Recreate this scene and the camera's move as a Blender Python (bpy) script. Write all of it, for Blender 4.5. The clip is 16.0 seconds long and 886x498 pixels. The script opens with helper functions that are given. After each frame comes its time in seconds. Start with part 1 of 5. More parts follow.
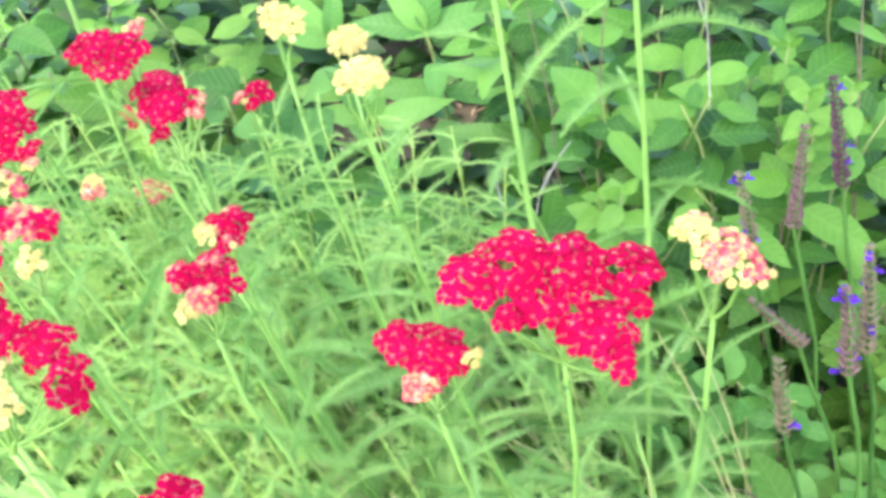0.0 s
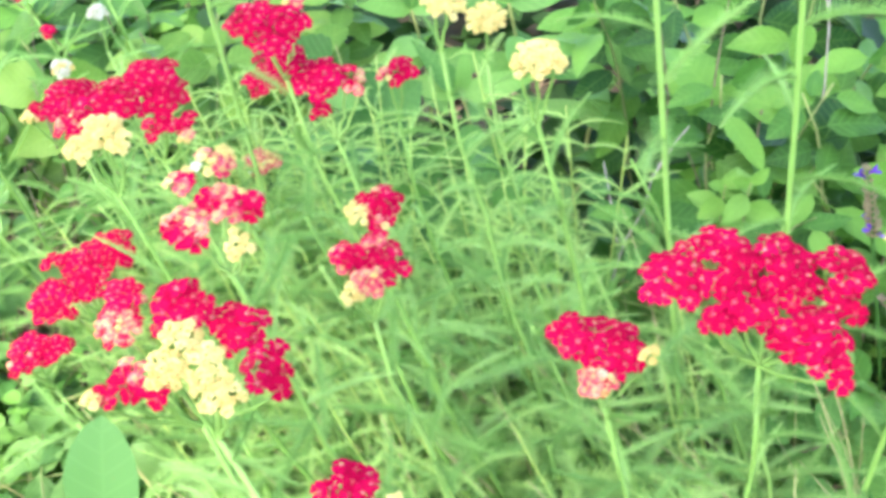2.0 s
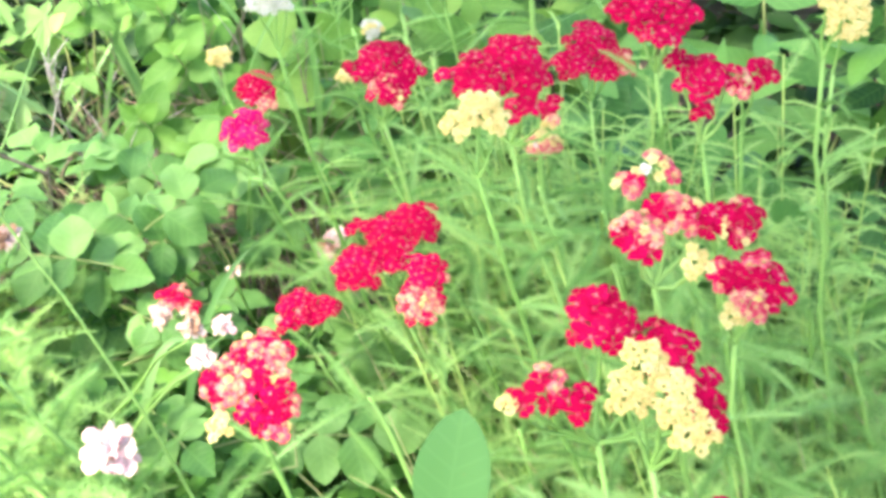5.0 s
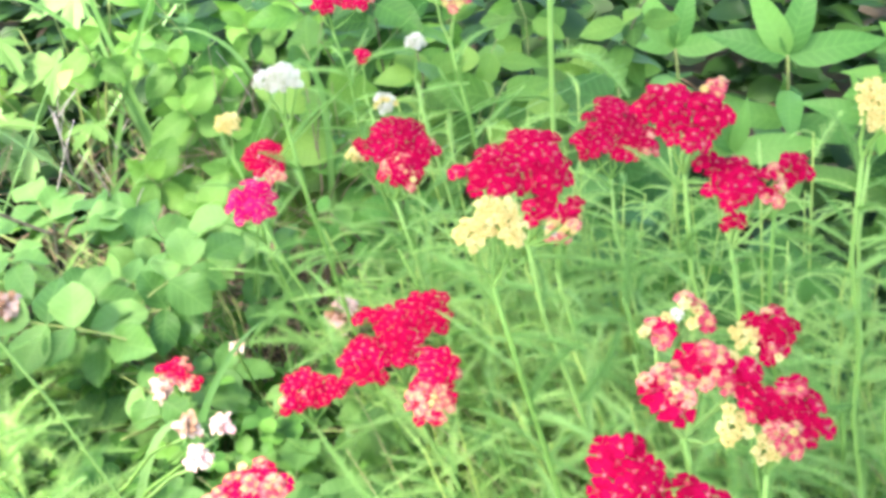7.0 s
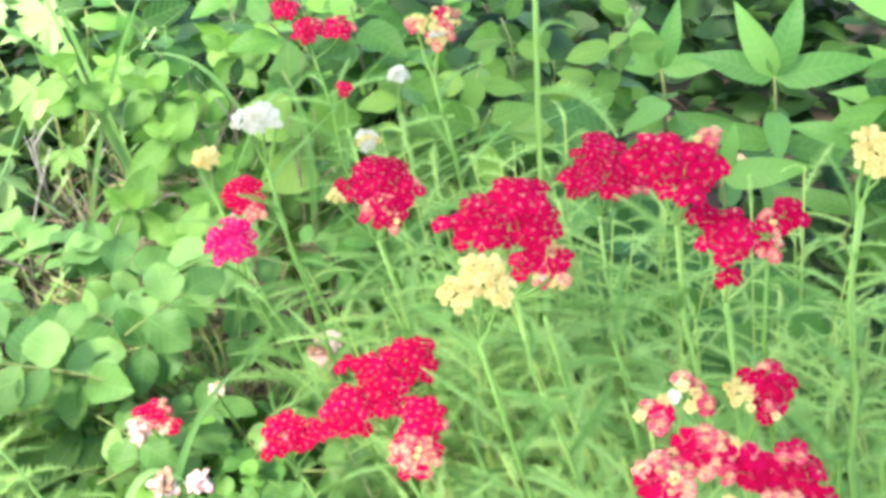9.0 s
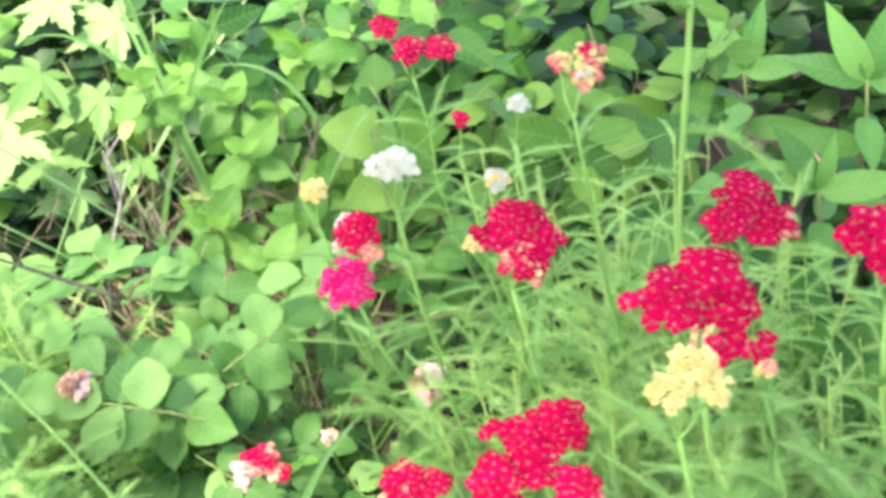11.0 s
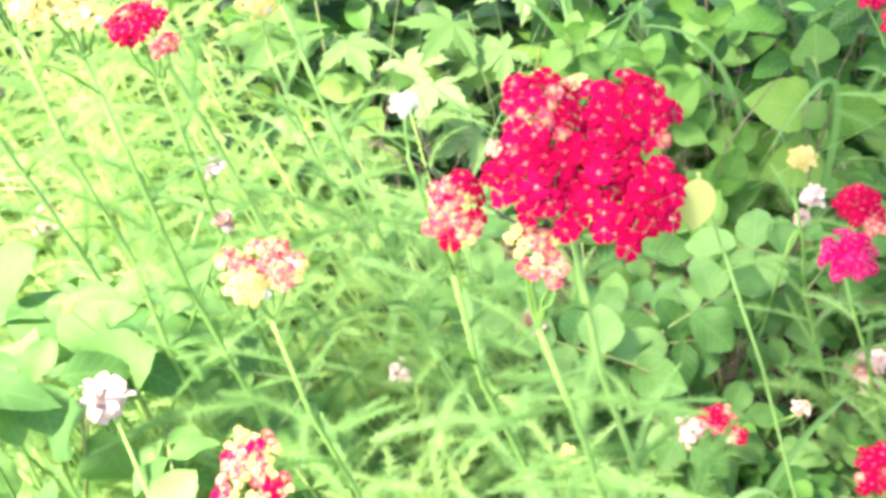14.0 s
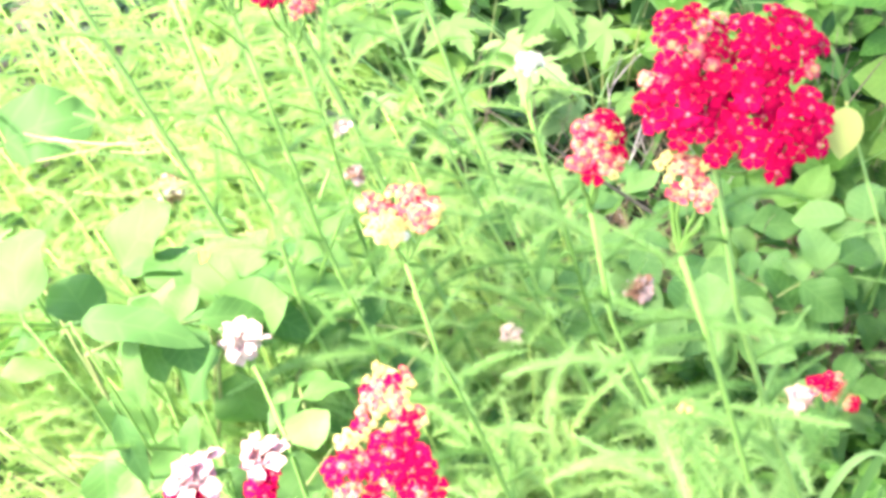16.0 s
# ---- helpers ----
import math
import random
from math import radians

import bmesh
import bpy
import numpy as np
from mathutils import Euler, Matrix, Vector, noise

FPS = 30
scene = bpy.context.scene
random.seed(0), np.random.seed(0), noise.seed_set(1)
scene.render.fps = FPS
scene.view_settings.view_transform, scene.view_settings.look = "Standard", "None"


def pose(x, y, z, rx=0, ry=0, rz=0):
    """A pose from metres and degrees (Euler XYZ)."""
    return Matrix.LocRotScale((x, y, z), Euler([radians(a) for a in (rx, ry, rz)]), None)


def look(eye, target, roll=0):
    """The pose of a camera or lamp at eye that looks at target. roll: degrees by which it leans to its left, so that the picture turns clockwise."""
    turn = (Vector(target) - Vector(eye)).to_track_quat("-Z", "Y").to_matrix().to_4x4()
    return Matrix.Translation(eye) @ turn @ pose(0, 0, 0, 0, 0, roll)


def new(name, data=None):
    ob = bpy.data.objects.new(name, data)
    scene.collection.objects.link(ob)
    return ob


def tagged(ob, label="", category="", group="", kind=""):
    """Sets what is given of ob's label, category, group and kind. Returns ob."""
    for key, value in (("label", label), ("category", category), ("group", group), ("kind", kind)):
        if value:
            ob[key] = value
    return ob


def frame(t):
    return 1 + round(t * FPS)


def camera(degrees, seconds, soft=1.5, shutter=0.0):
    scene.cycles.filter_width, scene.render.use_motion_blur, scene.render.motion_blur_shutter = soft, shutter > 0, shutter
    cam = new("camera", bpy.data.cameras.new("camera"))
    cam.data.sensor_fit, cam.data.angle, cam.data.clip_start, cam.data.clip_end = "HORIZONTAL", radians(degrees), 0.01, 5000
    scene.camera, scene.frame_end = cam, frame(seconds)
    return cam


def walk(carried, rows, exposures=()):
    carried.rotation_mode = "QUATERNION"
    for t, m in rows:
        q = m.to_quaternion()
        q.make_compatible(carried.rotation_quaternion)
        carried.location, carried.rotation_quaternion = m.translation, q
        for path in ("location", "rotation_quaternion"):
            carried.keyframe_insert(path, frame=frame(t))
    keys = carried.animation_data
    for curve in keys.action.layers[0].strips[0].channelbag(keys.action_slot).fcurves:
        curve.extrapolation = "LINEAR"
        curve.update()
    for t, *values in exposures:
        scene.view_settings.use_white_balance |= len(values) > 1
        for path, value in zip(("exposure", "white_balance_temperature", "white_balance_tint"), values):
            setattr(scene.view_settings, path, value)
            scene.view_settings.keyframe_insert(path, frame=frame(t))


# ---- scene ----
cam = camera(48.0, 16.0, soft=3.8, shutter=0.3)
METRES, EYE, TILT, LEAN, TURN = 0.55, 0.62, -30.0, 5.0, 0.0
ROWS = [
    (0.0, 0.0, 0.0, 0.0, 0.0, 0.0, -0.0),
    (0.5, -0.0229, -0.0025, 0.0044, -0.31, -0.15, -0.42),
    (1.0, -0.0506, 0.0009, 0.0075, -0.07, -0.59, -0.8),
    (1.5, -0.0789, 0.006, 0.0123, 0.25, -0.9, -1.2),
    (2.0, -0.1143, 0.0142, 0.0138, 1.35, -1.9, -2.26),
    (2.5, -0.1482, 0.0194, 0.0133, 3.16, -3.32, -3.63),
    (3.0, -0.1879, 0.0194, 0.011, 4.71, -2.75, -5.57),
    (3.5, -0.2272, 0.0251, 0.0094, 6.0, -3.64, -6.5),
    (4.0, -0.255, 0.0323, 0.0085, 6.97, -4.05, -7.5),
    (4.5, -0.2785, 0.0419, 0.0069, 7.62, -4.2, -8.41),
    (5.0, -0.3046, 0.0488, 0.0153, 9.01, -4.17, -9.37),
    (7.5, -0.3223, 0.1029, 0.08, 9.86, -2.74, -10.28),
    (8.0, -0.3199, 0.1023, 0.0784, 9.25, -2.54, -9.92),
    (8.5, -0.3257, 0.1122, 0.0896, 9.02, -2.27, -9.98),
    (11.0, -0.4658, 0.1687, 0.1575, 10.16, -3.94, -9.9),
    (11.5, -0.5731, 0.1559, 0.1354, 16.16, -5.42, -13.45),
    (12.0, -0.6363, 0.1387, 0.1228, 19.4, -5.12, -14.9),
    (12.5, -0.674, 0.1111, 0.1078, 23.62, -6.67, -16.39),
    (13.0, -0.6955, 0.0992, 0.0968, 24.74, -8.81, -14.57),
    (13.5, -0.7186, 0.0814, 0.0873, 24.86, -8.7, -14.68),
    (14.0, -0.7256, 0.0749, 0.0765, 24.11, -8.54, -15.18),
    (14.5, -0.726, 0.0644, 0.0833, 24.64, -5.65, -13.98),
    (15.0, -0.7433, 0.0475, 0.0725, 25.72, -6.25, -13.77),
    (15.5, -0.757, 0.0312, 0.0483, 28.43, -8.96, -14.4),
    (16.0, -0.7371, 0.029, 0.0326, 28.81, -9.93, -15.22),
]
EXPOSURES = [(0.0, 3.36, 6520, 8.5), (3.0, 3.16, 6480, 9.5), (5.0, 3.04, 6500, 10), (8.0, 2.98, 6480, 10), (11.0, 2.9, 6550, 12), (12.5, 2.89, 6630, 14), (14.5, 2.82, 6440, 14.5), (16.0, 2.9, 6380, 16)]
walk(cam, [(t, pose(0, 0, EYE, TILT, LEAN, TURN) @ pose(METRES * x, METRES * y, METRES * z, 90 + pitch, roll, yaw)) for t, x, y, z, yaw, pitch, roll in ROWS], EXPOSURES)

# ---- daylight ----
SUN_ELEVATION, SUN_AZIMUTH = 55.0, 236.0  # azimuth: degrees from +x towards +y, the side the sun stands on
world = bpy.data.worlds.new("daylight")
scene.world = world
world.use_nodes = True
wn = world.node_tree.nodes
sky = wn.new("ShaderNodeTexSky")
sky.sky_type, sky.sun_disc = "NISHITA", False
sky.sun_elevation, sky.sun_rotation = radians(SUN_ELEVATION), radians(90 - SUN_AZIMUTH)
sky.air_density, sky.dust_density, sky.ozone_density = 1.0, 2.5, 0.6
world.node_tree.links.new(sky.outputs["Color"], wn["Background"].inputs["Color"])
wn["Background"].inputs["Strength"].default_value = 0.15
sun = new("sun", bpy.data.lights.new("sun", "SUN"))
sun.data.energy, sun.data.angle, sun.data.color = 3.6, radians(10.0), (1.0, 0.94, 0.82)
sa, se = radians(SUN_AZIMUTH), radians(SUN_ELEVATION)
sun.matrix_world = look((4 * math.cos(sa) * math.cos(se), 4 * math.sin(sa) * math.cos(se), 4 * math.sin(se)), (0, 0, 0))

rng = random.Random(7)
UP = Vector((0, 0, 1))


# ---- materials ----
def mat_base(name):
    m = bpy.data.materials.new(name)
    m.use_nodes = True
    return m, m.node_tree.nodes, m.node_tree.links, m.node_tree.nodes["Principled BSDF"]


def ramp_between(nodes, links, fac, stops):
    r = nodes.new("ShaderNodeValToRGB")
    while len(r.color_ramp.elements) < len(stops):
        r.color_ramp.elements.new(0.5)
    for e, (p, c) in zip(r.color_ramp.elements, stops):
        e.position, e.color = p, (*c, 1)
    links.new(fac, r.inputs["Fac"])
    return r.outputs["Color"]


def foliage(name, dark, mid, light, veins=0.0, vein_strength=0.15, gloss=0.45, through_light=0.35, island=False, spots=0.0, grain=60.0):
    """A leaf surface: three greens by the leaf and by patches, veins along the blade, light shining through."""
    m, n, l, p = mat_base(name)
    geo = n.new("ShaderNodeNewGeometry")
    obj = n.new("ShaderNodeObjectInfo")
    coord = n.new("ShaderNodeTexCoord")
    big = n.new("ShaderNodeTexNoise")
    big.inputs["Scale"].default_value, big.inputs["Detail"].default_value = grain, 4.0
    l.new(coord.outputs["Object"], big.inputs["Vector"])
    mix = n.new("ShaderNodeMath")
    mix.operation = "MULTIPLY_ADD"
    l.new(big.outputs["Fac"], mix.inputs[0])
    mix.inputs[1].default_value = 0.45
    l.new(geo.outputs["Random Per Island"] if island else obj.outputs["Random"], mix.inputs[2])
    sub = n.new("ShaderNodeMath")
    sub.operation = "SUBTRACT"
    l.new(mix.outputs[0], sub.inputs[0])
    sub.inputs[1].default_value = 0.22
    colour = ramp_between(n, l, sub.outputs[0], [(0.0, dark), (0.5, mid), (1.0, light)])
    if veins:
        sep = n.new("ShaderNodeSeparateXYZ")
        l.new(coord.outputs["Object"], sep.inputs[0])
        ab = n.new("ShaderNodeMath")
        ab.operation = "ABSOLUTE"
        l.new(sep.outputs["X"], ab.inputs[0])
        slope = n.new("ShaderNodeMath")
        slope.operation = "MULTIPLY_ADD"
        l.new(ab.outputs[0], slope.inputs[0])
        slope.inputs[1].default_value = -0.8
        l.new(sep.outputs["Y"], slope.inputs[2])
        wave = n.new("ShaderNodeMath")
        wave.operation = "MULTIPLY"
        l.new(slope.outputs[0], wave.inputs[0])
        wave.inputs[1].default_value = veins
        sine = n.new("ShaderNodeMath")
        sine.operation = "SINE"
        l.new(wave.outputs[0], sine.inputs[0])
        thin = n.new("ShaderNodeMapRange")
        l.new(sine.outputs[0], thin.inputs["Value"])
        thin.inputs["From Min"].default_value, thin.inputs["From Max"].default_value = 0.72, 1.0
        rib = n.new("ShaderNodeMapRange")
        l.new(ab.outputs[0], rib.inputs["Value"])
        rib.inputs["From Min"].default_value, rib.inputs["From Max"].default_value = 0.0011, 0.0003
        both = n.new("ShaderNodeMath")
        both.operation = "MAXIMUM"
        l.new(thin.outputs[0], both.inputs[0])
        l.new(rib.outputs[0], both.inputs[1])
        pale = n.new("ShaderNodeMix")
        pale.data_type = "RGBA"
        fac = n.new("ShaderNodeMath")
        fac.operation = "MULTIPLY"
        l.new(both.outputs[0], fac.inputs[0])
        fac.inputs[1].default_value = vein_strength
        l.new(fac.outputs[0], pale.inputs["Factor"])
        l.new(colour, pale.inputs["A"])
        pale.inputs["B"].default_value = (*[min(1, c * 1.7 + 0.02) for c in light], 1)
        colour = pale.outputs["Result"]
        bump = n.new("ShaderNodeBump")
        bump.inputs["Strength"].default_value, bump.inputs["Distance"].default_value = vein_strength * 1.5, 0.0005
        bump.invert = True
        l.new(both.outputs[0], bump.inputs["Height"])
        l.new(bump.outputs["Normal"], p.inputs["Normal"])
    if spots:
        sp = n.new("ShaderNodeTexNoise")
        sp.inputs["Scale"].default_value, sp.inputs["Detail"].default_value = 190.0, 3.0
        l.new(coord.outputs["Object"], sp.inputs["Vector"])
        cut = n.new("ShaderNodeMapRange")
        cut.inputs["From Min"].default_value, cut.inputs["From Max"].default_value = 0.66, 0.74
        cut.inputs["To Max"].default_value = spots
        l.new(sp.outputs["Fac"], cut.inputs["Value"])
        brown = n.new("ShaderNodeMix")
        brown.data_type = "RGBA"
        l.new(cut.outputs[0], brown.inputs["Factor"])
        l.new(colour, brown.inputs["A"])
        brown.inputs["B"].default_value = (0.16, 0.12, 0.03, 1)
        colour = brown.outputs["Result"]
    l.new(colour, p.inputs["Base Color"])
    p.inputs["Roughness"].default_value = gloss
    p.inputs["Specular IOR Level"].default_value = 0.16
    tr = n.new("ShaderNodeBsdfTranslucent")
    bright = n.new("ShaderNodeMix")
    bright.data_type, bright.blend_type = "RGBA", "MULTIPLY"
    bright.inputs["Factor"].default_value = 1.0
    l.new(colour, bright.inputs["A"])
    bright.inputs["B"].default_value = (1.3, 1.4, 0.8, 1)
    l.new(bright.outputs["Result"], tr.inputs["Color"])
    sh = n.new("ShaderNodeMixShader")
    sh.inputs[0].default_value = through_light
    l.new(p.outputs[0], sh.inputs[1])
    l.new(tr.outputs[0], sh.inputs[2])
    l.new(sh.outputs[0], n["Material Output"].inputs["Surface"])
    return m


def petal(name, a, b, c, rough=0.6, glow=0.25, mottle=0.5, gloss=0.15):
    """Petals: three tones by the floret and by fine mottling, thin enough to let light through."""
    m, n, l, p = mat_base(name)
    obj, coord, tex = n.new("ShaderNodeObjectInfo"), n.new("ShaderNodeTexCoord"), n.new("ShaderNodeTexNoise")
    tex.inputs["Scale"].default_value, tex.inputs["Detail"].default_value = 700.0, 3.0
    l.new(coord.outputs["Object"], tex.inputs["Vector"])
    add = n.new("ShaderNodeMath")
    add.operation = "MULTIPLY_ADD"
    l.new(tex.outputs["Fac"], add.inputs[0])
    add.inputs[1].default_value = mottle
    part_of = n.new("ShaderNodeMath")
    part_of.operation = "MULTIPLY"
    l.new(obj.outputs["Random"], part_of.inputs[0])
    part_of.inputs[1].default_value = 1.0 if mottle < 1 else 0.5
    l.new(part_of.outputs[0], add.inputs[2])
    sub = n.new("ShaderNodeMath")
    sub.operation = "SUBTRACT"
    l.new(add.outputs[0], sub.inputs[0])
    sub.inputs[1].default_value = mottle * 0.5 if mottle < 1 else mottle * 0.5 - 0.25
    colour = ramp_between(n, l, sub.outputs[0], [(0.0, a), (0.5, b), (1.0, c)])
    l.new(colour, p.inputs["Base Color"])
    p.inputs["Roughness"].default_value = rough
    p.inputs["Specular IOR Level"].default_value = gloss
    tr, sh = n.new("ShaderNodeBsdfTranslucent"), n.new("ShaderNodeMixShader")
    l.new(colour, tr.inputs["Color"])
    sh.inputs[0].default_value = glow
    l.new(p.outputs[0], sh.inputs[1])
    l.new(tr.outputs[0], sh.inputs[2])
    l.new(sh.outputs[0], n["Material Output"].inputs["Surface"])
    return m


def bark(name, a, b, scale=180.0, rough=0.85):
    m, n, l, p = mat_base(name)
    coord, tex, fine = n.new("ShaderNodeTexCoord"), n.new("ShaderNodeTexNoise"), n.new("ShaderNodeTexNoise")
    tex.inputs["Scale"].default_value, tex.inputs["Detail"].default_value = scale, 5.0
    fine.inputs["Scale"].default_value, fine.inputs["Detail"].default_value = scale * 6, 2.0
    l.new(coord.outputs["Object"], tex.inputs["Vector"])
    l.new(coord.outputs["Object"], fine.inputs["Vector"])
    l.new(ramp_between(n, l, tex.outputs["Fac"], [(0.3, a), (0.7, b)]), p.inputs["Base Color"])
    bump = n.new("ShaderNodeBump")
    bump.inputs["Strength"].default_value, bump.inputs["Distance"].default_value = 0.5, 0.001
    l.new(fine.outputs["Fac"], bump.inputs["Height"])
    l.new(bump.outputs["Normal"], p.inputs["Normal"])
    p.inputs["Roughness"].default_value = rough
    return m


M_FEATHER = foliage("feathery_leaf", (0.133, 0.258, 0.07), (0.197, 0.342, 0.104), (0.266, 0.42, 0.149), gloss=0.75, through_light=0.42, grain=40)
M_FEATHER_MASS = foliage("feathery_mass", (0.118, 0.222, 0.055), (0.208, 0.345, 0.096), (0.307, 0.455, 0.148), gloss=0.75, through_light=0.42, grain=9)
M_STEM = foliage("yarrow_stem", (0.14, 0.27, 0.055), (0.19, 0.34, 0.078), (0.25, 0.4, 0.11), gloss=0.6, through_light=0.15, grain=120)
M_OVATE = foliage("ovate_leaf", (0.014, 0.05, 0.009), (0.046, 0.128, 0.02), (0.11, 0.235, 0.037), veins=900, vein_strength=0.12, gloss=0.45, spots=0.35)
M_BRIGHT = foliage("young_leaf", (0.036, 0.094, 0.014), (0.072, 0.158, 0.025), (0.135, 0.238, 0.042), veins=1000, vein_strength=0.12, gloss=0.5, spots=0.25)
M_SPRIG = foliage("sprig_leaf", (0.052, 0.13, 0.018), (0.085, 0.185, 0.03), (0.13, 0.25, 0.048), veins=900, vein_strength=0.08, gloss=0.55)
M_DARK = foliage("broad_dark_leaf", (0.032, 0.098, 0.02), (0.058, 0.15, 0.032), (0.095, 0.212, 0.046), veins=600, vein_strength=0.12, gloss=0.4, spots=0.25)
M_LANCE = foliage("lance_leaf", (0.05, 0.142, 0.028), (0.085, 0.208, 0.042), (0.135, 0.28, 0.062), veins=700, vein_strength=0.1, gloss=0.4)
M_ROSE = foliage("rose_leaf", (0.052, 0.132, 0.03), (0.098, 0.204, 0.05), (0.16, 0.285, 0.08), veins=1300, vein_strength=0.09, gloss=0.5, spots=0.15)
M_BROAD = foliage("broad_pale_leaf", (0.06, 0.145, 0.036), (0.1, 0.205, 0.052), (0.15, 0.275, 0.08), veins=420, vein_strength=0.07, gloss=0.65, spots=0.15)
M_YELLOWED = foliage("yellowed_leaf", (0.3, 0.32, 0.1), (0.37, 0.38, 0.14), (0.43, 0.43, 0.2), gloss=0.6)
M_PLAIN = foliage("plain_leaf", (0.062, 0.15, 0.045), (0.082, 0.185, 0.056), (0.115, 0.225, 0.08), veins=700, vein_strength=0.045, gloss=0.55, spots=0.2, grain=25)
M_MAPLE = foliage("lobed_leaf", (0.085, 0.165, 0.04), (0.128, 0.222, 0.062), (0.18, 0.285, 0.098), gloss=0.6, veins=0)
M_GRASS = foliage("grass_blade", (0.08, 0.17, 0.05), (0.14, 0.26, 0.075), (0.22, 0.35, 0.13), gloss=0.4, grain=30)
M_COVER = foliage("ground_cover", (0.035, 0.1, 0.018), (0.068, 0.17, 0.03), (0.12, 0.255, 0.046), island=True, gloss=0.5, grain=20)
# very dark green: the shade of leaf gaps is painted into this colour
M_SHADE_GREEN = foliage("undergrowth", (0.006, 0.021, 0.005), (0.015, 0.045, 0.009), (0.038, 0.092, 0.017), island=True, gloss=0.5, grain=15)
M_CANE = bark("green_cane", (0.14, 0.19, 0.05), (0.22, 0.25, 0.08))
M_TWIG = bark("brown_twig", (0.085, 0.062, 0.036), (0.18, 0.14, 0.085))
M_GREY = bark("grey_twig", (0.2, 0.17, 0.15), (0.38, 0.34, 0.3))
M_STEM_MASS = foliage("thicket_stem", (0.18, 0.3, 0.048), (0.25, 0.38, 0.07), (0.33, 0.45, 0.11), gloss=0.6, through_light=0.15, grain=30)
M_STRAW = bark("straw", (0.24, 0.25, 0.08), (0.38, 0.36, 0.16), 60.0)
M_SOIL = bark("soil", (0.022, 0.016, 0.009), (0.06, 0.045, 0.025), 14.0, 0.95)
M_LITTER = bark("dry_litter", (0.1, 0.06, 0.035), (0.34, 0.25, 0.16), 25.0, 0.9)
M_RED = petal("crimson_petal", (0.2, 0.0, 0.016), (0.325, 0.0, 0.033), (0.42, 0.003, 0.058), rough=0.85, mottle=1.2, gloss=0.06)
M_MAGENTA = petal("magenta_petal", (0.3, 0.0, 0.045), (0.4, 0.002, 0.08), (0.48, 0.04, 0.14), rough=0.85, mottle=1.2, gloss=0.06)
M_RED_EYE = petal("pale_rose_eye", (0.43, 0.035, 0.06), (0.48, 0.1, 0.115), (0.53, 0.21, 0.19))
M_FADE = petal("salmon_petal", (0.35, 0.006, 0.045), (0.45, 0.06, 0.085), (0.55, 0.31, 0.19), mottle=2.2)
M_FADE_EYE = petal("straw_eye", (0.48, 0.2, 0.1), (0.53, 0.31, 0.15), (0.58, 0.44, 0.23), mottle=1.8)
M_CREAM = petal("cream_petal", (0.5, 0.35, 0.11), (0.6, 0.5, 0.18), (0.66, 0.6, 0.3), mottle=1.8)
M_WHITE = petal("white_petal", (0.42, 0.42, 0.3), (0.5, 0.5, 0.39), (0.58, 0.58, 0.48))
M_PINK = petal("faded_pink_petal", (0.42, 0.11, 0.17), (0.52, 0.32, 0.31), (0.58, 0.49, 0.41), glow=0.15, mottle=1.6)
M_PALE = petal("pale_rose_petal", (0.44, 0.2, 0.19), (0.5, 0.37, 0.31), (0.56, 0.5, 0.41), glow=0.15, mottle=1.2)
M_LILAC = petal("lilac_petal", (0.28, 0.17, 0.32), (0.36, 0.26, 0.4), (0.44, 0.37, 0.45), glow=0.1, mottle=1.2)
M_BROWN = petal("withered_petal", (0.2, 0.09, 0.05), (0.33, 0.18, 0.11), (0.47, 0.36, 0.25), mottle=1.6)
M_VIOLET = petal("violet_petal", (0.05, 0.008, 0.2), (0.1, 0.02, 0.36), (0.17, 0.05, 0.46))
M_CALYX = petal("dusky_calyx", (0.11, 0.05, 0.07), (0.18, 0.09, 0.11), (0.22, 0.19, 0.1), glow=0.1)
M_YELLOW = petal("yellow_petal", (0.7, 0.5, 0.04), (0.8, 0.62, 0.06), (0.85, 0.7, 0.12))


# ---- building ----
def mesh_of(name, bm, *materials):
    me = bpy.data.meshes.new(name)
    bm.to_mesh(me)
    bm.free()
    for m in materials:
        me.materials.append(m)
    for f in me.polygons:
        f.use_smooth = True
    return me


def part(name, mesh, parent, m=None, label=""):
    ob = new(name, mesh)
    ob.parent = parent
    if m is not None:
        ob.matrix_basis = m
    if label:
        ob["label"] = label
    return ob


def thing(name, place, label, category, group="", kind=""):
    ob = new(name)
    ob.location = place
    ob.empty_display_size = 0.02
    return tagged(ob, label, category, group, kind)


def tube(bm, pts, r0, r1, sides=6, mi=0):
    """A tapering stem along pts."""
    rings = []
    for i, q in enumerate(pts):
        a, b = pts[max(i - 1, 0)], pts[min(i + 1, len(pts) - 1)]
        d = (b - a).normalized()
        s = d.orthogonal().normalized()
        w = d.cross(s)
        r = r0 + (r1 - r0) * i / (len(pts) - 1)
        rings.append([bm.verts.new(q + s * (r * math.cos(k * math.tau / sides)) + w * (r * math.sin(k * math.tau / sides))) for k in range(sides)])
    for a, b in zip(rings, rings[1:]):
        for k in range(sides):
            bm.faces.new((a[k], a[(k + 1) % sides], b[(k + 1) % sides], b[k])).material_index = mi
    bm.faces.new(rings[-1]).material_index = mi
    return rings


def bend(a, b, bow, n=8, wob=0.0, r=rng):
    """Points from a to b along a bow, with a small wander."""
    out = []
    for i in range(n + 1):
        s = i / n
        q = a.lerp(b, s) + bow * (4 * s * (1 - s))
        if 0 < i < n:
            q = q + Vector((r.uniform(-wob, wob), r.uniform(-wob, wob), r.uniform(-wob, wob)))
        out.append(q)
    return out


